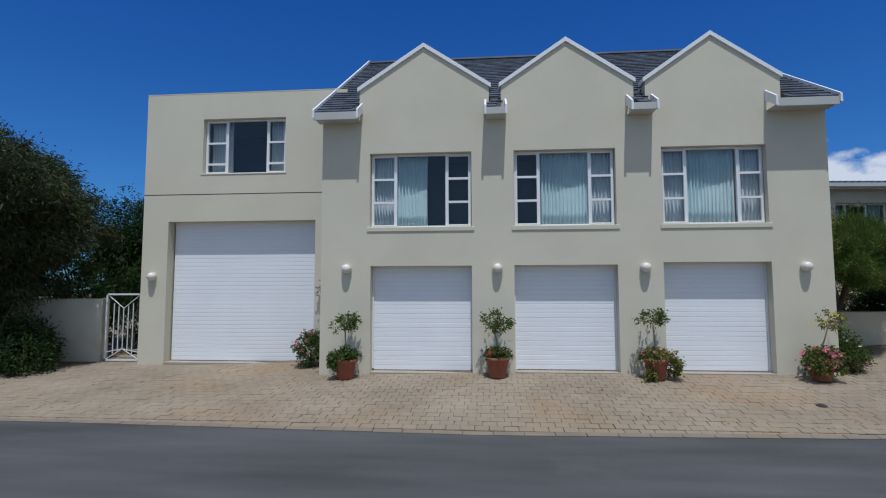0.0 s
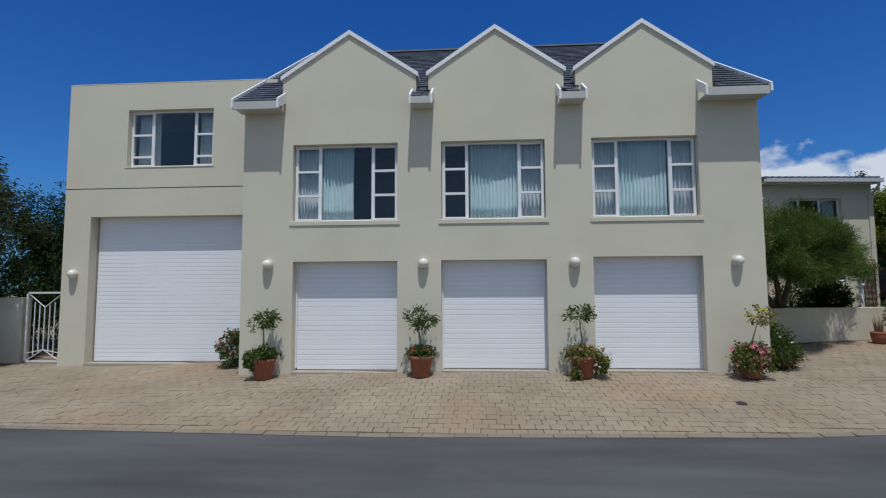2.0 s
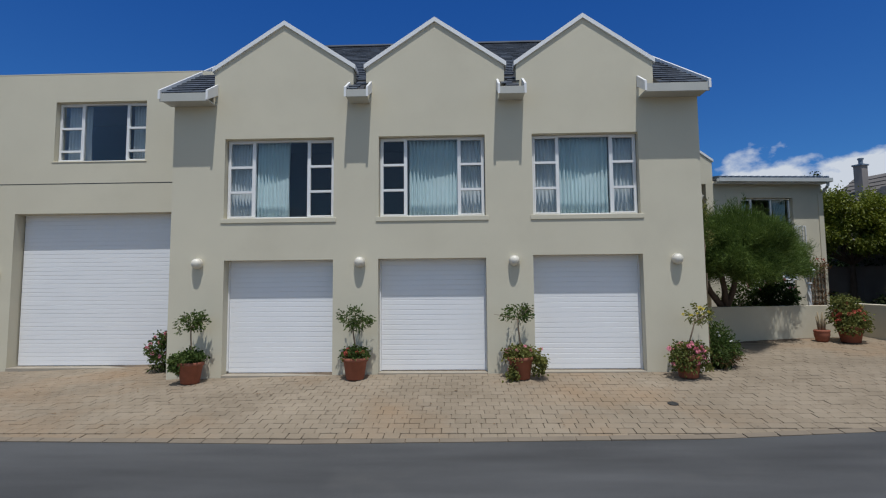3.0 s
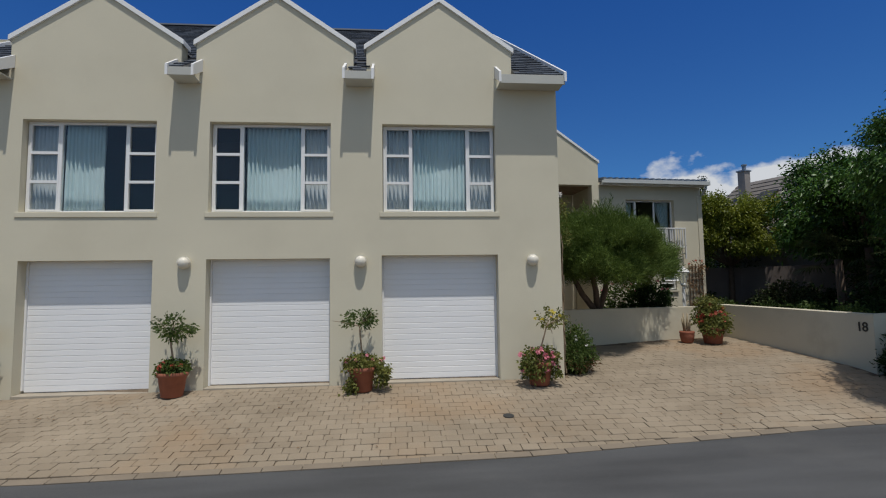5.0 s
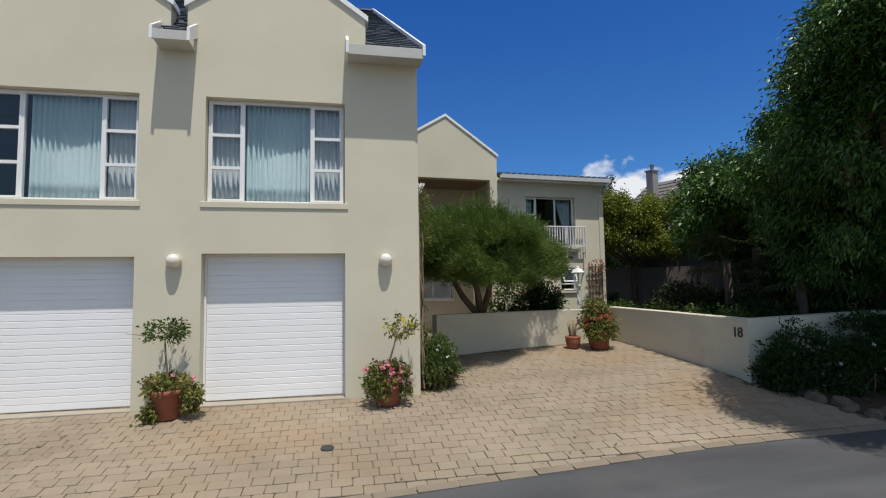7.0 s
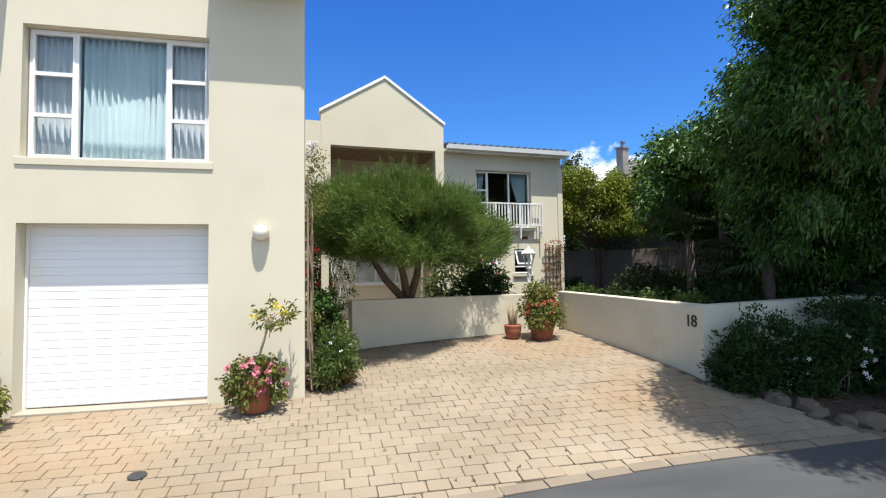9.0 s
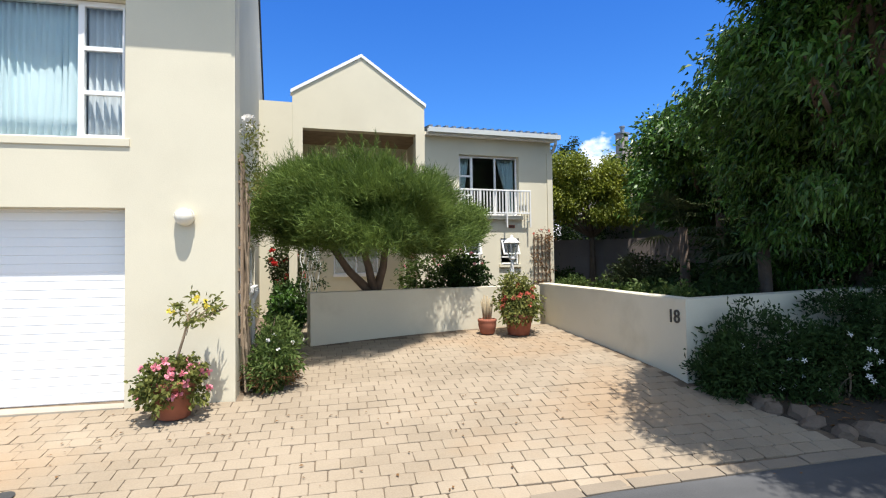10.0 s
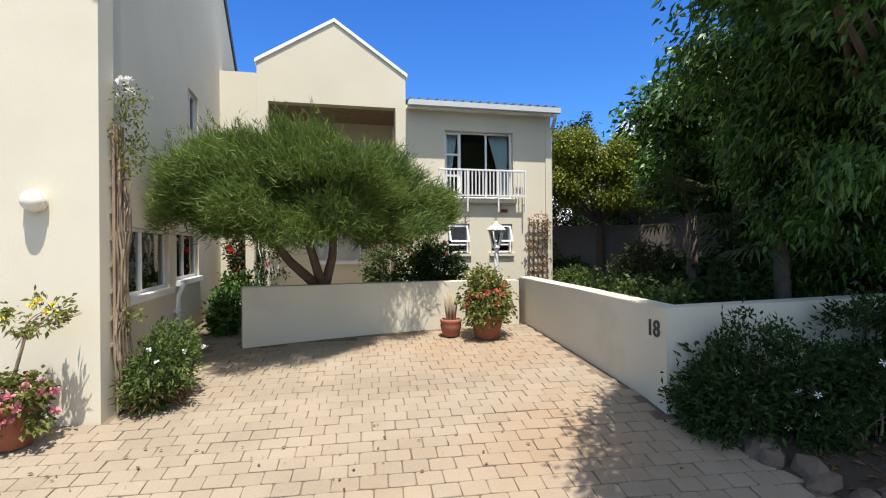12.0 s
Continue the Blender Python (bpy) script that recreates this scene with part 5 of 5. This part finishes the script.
shrub("flowering_bush", "bougainvillea with dark red bracts in the passage", 6.45, 15.6, 0.3, [(0, 0, 1.3, 0.32, 0.3, 0.5), (0.1, 0.1, 0.8, 0.3, 0.3, 0.6)], 200, 14, 0.06, 0.08, 0.045, L_OLIVE, 103, (F_RED, 22, 0.13))
shrub("passage_shrub", "dark green potted shrub in the shaded side passage", 6.75, 13.4, 0.25, [(-0.1, 0, 0.3, 0.26, 0.3, 0.3), (-0.2, 0.6, 0.4, 0.26, 0.4, 0.4)], 160, 14, 0.05, 0.09, 0.05, L_BROAD, 104)
shrub("passage_shrub", "dark green shrub in the shaded side passage", 6.6, 14.6, 0.25, [(0, 0, 0.45, 0.35, 0.4, 0.45)], 180, 14, 0.05, 0.09, 0.05, L_DARK, 105)

# lattice screen beside the porch
screen = thing("lattice_screen", "cream post with white curled iron screen and climber", "screen", 7.0, 15.2, 0.3)
part("post", B(-0.44, -0.28, -0.08, 0.08, -0.1, 2.0, bevel=0.01), PLASTER, screen)
for k in range(6):
    part("iron_scroll", tube(bmesh.new(), [(-0.2 + k * 0.07 + 0.03 * math.sin(j * 1.3 + k), 0, 0.3 + j * 0.12) for j in range(13)], [0.010] * 13, 6), GATEWHITE, screen)
rng = np.random.default_rng(106)
crown_part("foliage", rng, [(0.0, -0.05, 0.9, 0.25, 0.08, 0.6)], 40, 12, 0.04, 0.06, 0.035, L_DARK, screen)

# pots in the corner of the walls
t = thing("potted_plant", "large terracotta pot overflowing with red flowers", "potted plant", 10.47, 12.52, ground_z(10.47, 12.52))
part("pot", lathe(bmesh.new(), [(r * 1.15, h * 0.95) for r, h in POT], 28), TERRACOTTA, t, smooth=True)
rng = np.random.default_rng(107)
bl = [(0, 0, 0.48, 0.36, 0.30, 0.22), (0.0, 0.12, 0.82, 0.27, 0.22, 0.2), (0.05, 0.08, 0.6, 0.32, 0.25, 0.22)]
crown_part("foliage", rng, bl, 230, 14, 0.045, 0.07, 0.04, L_HERB, t, 0.25, 0.35)
flower_heads(rng, bl[:1] + bl[2:], 46, 0.085, F_CORAL, t)
crown_part("trailing_leaves", rng, [(-0.02, -0.16, 0.34, 0.28, 0.14, 0.12)], 40, 14, 0.05, 0.07, 0.04, L_HERB, t)
t = thing("potted_plant", "small ribbed terracotta pot with dry pale stems", "potted plant", 9.97, 12.68, ground_z(10, 12.7))
part("pot", lathe(bmesh.new(), [(0.09, 0), (0.12, 0.02), (0.155, 0.16), (0.15, 0.20), (0.16, 0.22), (0.16, 0.25), (0.14, 0.26), (0.125, 0.24)], 24), TERRACOTTA, t, smooth=True)
bm = bmesh.new()
for k in range(7):
    a = k * 0.9
    tube(bm, [(0.05 * math.cos(a), 0.05 * math.sin(a), 0.2), (0.07 * math.cos(a), 0.07 * math.sin(a), 0.42), (0.10 * math.cos(a), 0.08 * math.sin(a), 0.55 + 0.05 * (k % 3))], [0.018, 0.022, 0.012], 7)
part("cactus_stems", bm, DRYSTEM, t, smooth=True)

# garden lantern on a twisted post
t = thing("garden_lantern", "white garden lantern on a twisted post", "garden lamp", 11.22, 14.9, 0.75)
bm = bmesh.new()
prev = None
for j in range(40):
    z, tw = j * 0.9 / 39, j * 0.55
    ring = [bm.verts.new(((0.038 + 0.009 * math.cos(3 * a + tw)) * math.cos(a), (0.038 + 0.009 * math.cos(3 * a + tw)) * math.sin(a), z - 0.1)) for a in [k * math.tau / 18 for k in range(18)]]
    if prev:
        for k in range(18):
            bm.faces.new((prev[k], prev[(k + 1) % 18], ring[(k + 1) % 18], ring[k]))
    prev = ring
part("post", bm, GATEWHITE, t, smooth=True)
part("collar", lathe(bmesh.new(), [(0.05, 0.78), (0.075, 0.80), (0.075, 0.83), (0.06, 0.85)], 18), GATEWHITE, t)
for k in range(6):
    a = k * math.tau / 6
    part("glazing_bar", tube(bmesh.new(), [(0.07 * math.cos(a), 0.07 * math.sin(a), 0.84), (0.15 * math.cos(a), 0.15 * math.sin(a), 1.14)], [0.012, 0.012], 6), GATEWHITE, t)
g = part("glass", lathe(bmesh.new(), [(0.062, 0.85), (0.135, 1.13)], 6), GLASS, t)
g.visible_shadow = False
part("cap", lathe(bmesh.new(), [(0.17, 1.13), (0.19, 1.15), (0.10, 1.24), (0.04, 1.26), (0.03, 1.30), (0.005, 1.32)], 6), GATEWHITE, t, "white faceted lantern cap")

# trellis with red creeper at the corner of the rear house
t = thing("trellis", "wooden wall trellis overgrown with rusty red creeper", "trellis", *on_rear(12.70, BY - 0.055, 0.8), REAR_TURN)
for k in range(5):
    part("lath", B(-0.22 + k * 0.11 - 0.01, -0.22 + k * 0.11 + 0.01, -0.02, 0.02, -0.1, 1.4), WOOD, t)
for k in range(8):
    part("lath", B(-0.25, 0.25, -0.04, -0.021, 0.05 + k * 0.18, 0.07 + k * 0.18), WOOD, t)
rng = np.random.default_rng(108)
crown_part("foliage", rng, [(0, -0.06, 0.7, 0.27, 0.10, 0.75), (0.05, -0.08, 1.35, 0.34, 0.12, 0.18)], 42, 9, 0.05, 0.06, 0.035, DRY, t)
flower_heads(rng, [(0.05, -0.08, 1.3, 0.34, 0.12, 0.2)], 3, 0.07, F_CORAL, t)

dp = thing("downpipe", "white downpipe and short rail on the side wall", "pipe", side_x(12.72) + 0.05, 12.72, 0.2)
part("pipe", tube(bmesh.new(), [(0, 0, -0.1), (0, 0, 0.72), (0.06, 0.02, 0.86), (0.06, 0.04, 0.9)], [0.032] * 4, 10), GATEWHITE, dp, smooth=True)
part("clip", B(-0.05, 0.04, -0.045, 0.045, 0.5, 0.53), GATEWHITE, dp)

# raised soil behind the low walls
def bed(name, pts, z, label):
    tagged(part(name, prism(bmesh.new(), pts, "z", -0.6, z), HUMUS), label, "soil bed", kind="structure")


bed("bed_curved", [(7.35, 12.9), (9.3, 13.3), (11.1, 13.65), (11.25, 15.2), (12.4, 16.2), (9.62, 16.2), (9.3, 15.3), (7.4, 14.6)], 0.86, "dark garden soil behind the curved wall")
bed("bed_garden", [(11.55, 13.5), (11.75, 9.9), (24, 9.75), (24, 22), (12.9, 22), (12.9, 16.0)], 0.62, "dark garden soil behind the low wall")
bed("bed_road", [(11.80, 9.64), (11.84, 8.9), (12.12, 8.28), (12.6, 8.02), (24, 7.98), (24, 9.45)], -0.16, "dark shaded soil along the road")
for bv_ in bpy.data.objects["bed_road"].data.vertices:
    if bv_.co.z > -0.5:
        bv_.co.z = ground_z(min(bv_.co.x, 12.2), bv_.co.y) + 0.012
rng = np.random.default_rng(120)
for k in range(17):
    x = float(np.interp(k, [0, 3, 6, 8, 16], [11.93, 11.95, 12.2, 12.65, 15.6])) + rng.uniform(-0.05, 0.05)
    y = float(np.interp(k, [0, 3, 6, 8, 16], [9.35, 8.85, 8.36, 8.12, 8.06])) + rng.uniform(-0.05, 0.05)
    bm = bmesh.new()
    bmesh.ops.create_icosphere(bm, subdivisions=2, radius=1)
    s = (rng.uniform(0.12, 0.22), rng.uniform(0.10, 0.15), rng.uniform(0.07, 0.13))
    off = Vector((k * 3.1, 0, 0))
    for v in bm.verts:
        v.co = Vector((v.co.x * s[0], v.co.y * s[1], v.co.z * s[2])) * (1 + 0.35 * noise.noise(v.co * 1.7 + off))
    st = part("edging_stone", bm, STONE, smooth=False)
    st.matrix_basis = pose(x, y, ground_z(x, y) + 0.005, 0, 0, rng.uniform(0, 180))
    tagged(st, "rough brown field stone edging the bed", "stone", "stones edging the roadside bed")

# house number, standing off the wall on its lane side
for k, ch in enumerate("18"):
    cu = bpy.data.curves.new("numeral", 'FONT')
    cu.body = ch
    cu.size, cu.extrude, cu.offset = 0.225, 0.005, 0.002
    tmp = new("numeral_source", cu)
    dg = bpy.context.evaluated_depsgraph_get()
    me = bpy.data.meshes.new_from_object(tmp.evaluated_get(dg))
    bpy.data.objects.remove(tmp)
    me.materials.clear()
    me.materials.append(IRON)
    num = new("house_number", me)
    ny = 9.99 - k * 0.105
    wx = 11.52 - (ny - 9.68) * 0.052
    num.matrix_basis = Matrix.Translation((wx - 0.007, ny, 0.70)) @ Matrix.Rotation(radians(-90 + 3), 4, 'Z') @ Matrix.Rotation(radians(90), 4, 'X')
    tagged(num, "black metal house numeral " + ("one" if ch == "1" else "eight") + " on the wall", "numeral")

# ---- gate and outside stair beside the wing ----
gz = ground_z(-8.6, 11.7)
gate = thing("gate", "white steel gate with sunburst bars, closed", "gate", -8.62, 11.70, gz)
for a, b, c, d in ((-0.44, -0.40, 0.02, 1.60), (0.40, 0.44, 0.02, 1.60), (-0.44, 0.44, 0.02, 0.06), (-0.44, 0.44, 1.56, 1.60)):
    part("gate_frame", B(a, b, -0.02, 0.02, c, d), GATEWHITE, gate)
for k in range(5):
    x = -0.24 + k * 0.12
    part("bar", B(x - 0.009, x + 0.009, -0.009, 0.009, 0.30 - 0.12 * abs(k - 2) / 2, 1.25 + 0.06 * abs(k - 2)), GATEWHITE, gate)
for sx in (-1, 1):
    part("bar", tube(bmesh.new(), [(sx * 0.41, 0, 1.57), (0, 0, 1.25)], [0.010] * 2, 6), GATEWHITE, gate)
    part("bar", tube(bmesh.new(), [(sx * 0.41, 0, 0.05), (0, 0, 0.30)], [0.010] * 2, 6), GATEWHITE, gate)
    part("bar", tube(bmesh.new(), [(sx * 0.41, 0, 0.22), (0, 0, 0.30)], [0.010] * 2, 6), GATEWHITE, gate)
stair = thing("outside_stair", "dark steel stair with pale treads behind the gate", "stair", -8.6, 12.6, gz)
for k in range(12):
    part("tread", B(-0.42, 0.42, 0.24 * k, 0.24 * k + 0.26, 0.18 * k + 0.13, 0.18 * k + 0.17), DARKWALL, stair)
for sx in (-0.44, 0.44):
    part("handrail", tube(bmesh.new(), [(sx, 0, 1.0), (sx, 2.9, 3.15)], [0.018] * 2, 8), IRON, stair)
    for k in range(0, 13):
        part("baluster", tube(bmesh.new(), [(sx, 0.02 + 0.235 * k, 0.13 + 0.178 * k), (sx, 0.02 + 0.235 * k, 1.0 + 0.175 * k)], [0.008] * 2, 6), IRON, stair)
    part("stringer", prism(bmesh.new(), [(-0.1, -0.1), (2.95, 2.1), (2.95, 2.32), (-0.1, 0.14)], "x", sx - 0.012, sx + 0.012), IRON, stair)
part("landing_post", tube(bmesh.new(), [(0.5, 2.9, 0), (0.5, 2.9, 4.4)], [0.03, 0.03], 8), GATEWHITE, stair)

# ---- neighbouring house and boundary wall ----
nb = thing("neighbour_house", "neighbouring house with grey-brown tiled roof and chimney", "house", 18.8, 18.2, -0.65, -70)
part("wall", B(-4.8, 1.4, -1.5, 5.6, -0.5, 3.9), DARKWALL, nb)
part("roof", prism(bmesh.new(), [(-2.1, 3.7), (2.2, 6.75), (6.4, 3.7)], "x", -5.0, 1.6), ROOFTILE, nb)
for k in range(15):
    f0 = k / 15
    y, z = -2.1 + 4.3 * f0, 3.7 + 3.05 * f0
    part("tile_course", prism(bmesh.new(), [(y - 0.02, z + 0.0), (y - 0.03, z + 0.05), (y + 0.29, z + 0.235), (y + 0.29, z + 0.20)], "x", -5.0, 1.6), ROOFTILE, nb)
part("roof_window", prism(bmesh.new(), [(0.2, 5.4), (0.15, 5.47), (0.95, 6.04), (1.0, 5.97)], "x", -3.2, -2.5), IRON, nb)
part("chimney", B(-4.02, -3.70, 0.7, 1.05, 4.5, 7.0), DARKWALL, nb)
part("chimney_cap", B(-4.06, -3.66, 0.66, 1.09, 7.0, 7.06), METALROOF, nb)
part("chimney_pot", lathe(bmesh.new(), [(0.08, 7.08), (0.08, 7.25), (0.11, 7.27), (0.11, 7.32)], 12, -3.85, 0.9), METALROOF, nb)
wall_run("wall_boundary", [(12.83, 19.4), (15.5, 18.7), (17.0, 17.0), (20.0, 13.4), (23.0, 10.5)], 0.2, lambda x, y: 2.15, "grey boundary wall behind the garden, darkened for tree shade")
# swap in the plaster darkened for the trees' shade
bpy.data.objects["wall_boundary"].data.materials[0] = BOUNDARY_SHADE

# ---- fallen leaves and drain cover on the paving ----
rng = np.random.default_rng(130)
vs, fs = [], []
for k in range(380):
    x = rng.uniform(-8, 11.3)
    y = rng.choice([rng.uniform(7.8, 10.1), rng.normal(9.4, 0.25)])
    if k > 330:
        x, y = rng.normal(10.2, 0.5), rng.normal(12.35, 0.2)
    if y > 10.2 and x < 6.6 or y > 12.7:
        continue
    s, a = rng.uniform(0.008, 0.026), rng.uniform(0, 6.28)
    z = ground_z(x, y) + 0.012
    i = len(vs)
    c, d = math.cos(a) * s, math.sin(a) * s
    vs += [(x - c, y - d, z), (x - d * 0.5, y + c * 0.5, z + s * rng.uniform(0.1, 0.5)), (x + c, y + d, z + s * 0.2), (x + d * 0.5, y - c * 0.5, z + s * rng.uniform(0.1, 0.5))]
    fs += [(i, i + 1, i + 2), (i, i + 2, i + 3)]
tagged(raw("fallen_leaves", vs, fs, DRY), "scattered dry brown leaves on the paving", "leaf litter", kind="stuff")
vs, fs = [], []
for k in range(700):
    x, y = rng.uniform(12.1, 16.0), rng.uniform(8.25, 9.5)
    s, a = rng.uniform(0.015, 0.045), rng.uniform(0, 6.28)
    z = ground_z(12.2, y) + 0.014 + rng.uniform(0, 0.01)
    i = len(vs)
    c, d = math.cos(a) * s, math.sin(a) * s
    vs += [(x - c, y - d, z), (x - d * 0.5, y + c * 0.5, z + s * rng.uniform(0.1, 0.6)), (x + c, y + d, z + s * 0.3), (x + d * 0.5, y - c * 0.5, z + s * rng.uniform(0.1, 0.6))]
    fs += [(i, i + 1, i + 2), (i, i + 2, i + 3)]
tagged(raw("leaf_mulch", vs, fs, DRY), "dry leaf mulch on the shaded soil bed", "leaf litter", kind="stuff")
dc = part("drain_cover", lathe(bmesh.new(), [(0.075, 0), (0.075, 0.010), (0.068, 0.013)], 20), IRON)
dc.matrix_basis = pose(5.07, 8.65, ground_z(5.07, 8.65) + 0.001, math.degrees(math.atan(0.12)))
tagged(dc, "small round grey drain cover in the paving", "drain cover")

# ---- pavers, one by one ----
PW, PD, GAP = 0.205, 0.165, 0.004


def paver_block(w, d, wear=None):
    """A block with chamfered upper edges; wear shifts its upper corners."""
    a, b, h = w / 2 - GAP / 2, d / 2 - GAP / 2, 0.04
    c = 0.0035
    v = [(sx * a, sy * b, -h) for sx, sy in ((-1, -1), (1, -1), (1, 1), (-1, 1))]
    v += [(sx * a, sy * b, -c) for sx, sy in ((-1, -1), (1, -1), (1, 1), (-1, 1))]
    v += [(sx * (a - c), sy * (b - c), 0) for sx, sy in ((-1, -1), (1, -1), (1, 1), (-1, 1))]
    f = [(8, 9, 10, 11)]
    for o in (0, 4):
        f += [(o + i, o + (i + 1) % 4, o + 4 + (i + 1) % 4, o + 4 + i) for i in range(4)]
    if wear is not None:
        # each corner is rounded off by a different amount
        q = []
        for i, (sx, sy) in enumerate(((-1, -1), (1, -1), (1, 1), (-1, 1))):
            dx, dy, r = wear.uniform(-0.004, 0.002), wear.uniform(-0.004, 0.002), wear.uniform(0.004, 0.016)
            k1, k2 = ((sx * (a + dx), sy * (b + dy - r)), (sx * (a + dx - r), sy * (b + dy)))
            q += [k1, k2] if sx * sy > 0 else [k2, k1]
        n = len(q)
        v = [(x, y, -h) for x, y in q] + [(x, y, -c * 1.3) for x, y in q] + [(x * (1 - c / a), y * (1 - c / b), wear.uniform(-0.0015, 0.001)) for x, y in q]
        f = [tuple(range(2 * n, 3 * n))] + [(o + i, o + (i + 1) % n, o + n + (i + 1) % n, o + n + i) for o in (0, n) for i in range(n)]
    return v, f


bv, bf = paver_block(PW, PD)
worn = [paver_block(PW, PD, random.Random(50 + k)) for k in range(8)]
paver_meshes = []
for wv, wf in worn:
    me = bpy.data.meshes.new("paver")
    me.from_pydata(wv, [], wf)
    me.materials.append(PAVER)
    paver_meshes.append(me)
pavement = bpy.data.objects["pavement"]
rng = np.random.default_rng(131)
rest_v, rest_f, near = [], [], 0
row = 0
y = 7.36
while y < 13.25:
    x = -15.6 + (row % 2) * PW / 2 + rng.uniform(-0.03, 0.03)
    while x < 13.2:
        x += PW
        if y < edge_y(x) - 0.03:
            continue
        if x < 6.45 and y > (FY - 0.06 if x > -3.45 else LY - 0.06) and x > -8.1:
            continue
        if x < -9.2 and y > 11.6 - 0.02 * abs(x) or x < -11.5 + (y - 8) * 0.6 and y > 8.5 and x < -9.5:
            continue
        if y > 12.52 + (x - 7.08) * 0.19 and x > 7.05:
            continue
        if y > 9.6 and x > 11.42 - (y - 9.68) * 0.05 or x > float(np.interp(y, [8.2, 8.9, 9.6], [12.05, 11.85, 11.74])):
            continue
        z = ground_z(x, y) + rng.normal() * 0.0018 - (0.007 if y < edge_y(x) + 0.085 else 0)
        kind = int(rng.integers(0, 8))
        gx = (ground_z(x + 0.05, y) - ground_z(x - 0.05, y)) / 0.1
        gy = (ground_z(x, y + 0.05) - ground_z(x, y - 0.05)) / 0.1
        m = Matrix.Translation((x, y, z)) @ Euler((math.atan(gy) + rng.normal() * 0.005, -math.atan(gx) + rng.normal() * 0.006, rng.normal() * 0.016)).to_matrix().to_4x4()
        if near < 300 and 7.7 < x < 11.2 and y < 9.7:
            ob = new("paver", paver_meshes[kind])
            ob.parent = pavement
            ob.matrix_basis = m
            near += 1
        else:
            k = len(rest_v)
            rest_v += [tuple(m @ Vector(q)) for q in worn[kind][0]]
            rest_f += [tuple(i + k for i in q) for q in worn[kind][1]]
    y += PD
    row += 1
tagged(raw("paver_field", rest_v, rest_f, PAVER_REST, pavement), kind="stuff")
# edge course along the road
x = -15.5
ev, ef = [], []
while x < 12.2:
    w = 0.42
    m = Matrix.Translation((x + w / 2, edge_y(x + w / 2) - 0.055, ground_z(x + w / 2, edge_y(x) - 0.055) + 0.000 + rng.normal() * 0.002)) @ Euler((math.atan((ground_z(x, edge_y(x) + 0.2) - ground_z(x, edge_y(x))) / 0.2), 0, math.atan((edge_y(x + w) - edge_y(x)) / w))).to_matrix().to_4x4()
    k = len(ev)
    ev += [tuple(m @ Vector((q[0] * w / PW, q[1] * 0.125 / PD, q[2]))) for q in bv]
    ef += [tuple(i + k for i in q) for q in bf]
    x += w
tagged(raw("edge_course", ev, ef, KERB, pavement), kind="stuff")
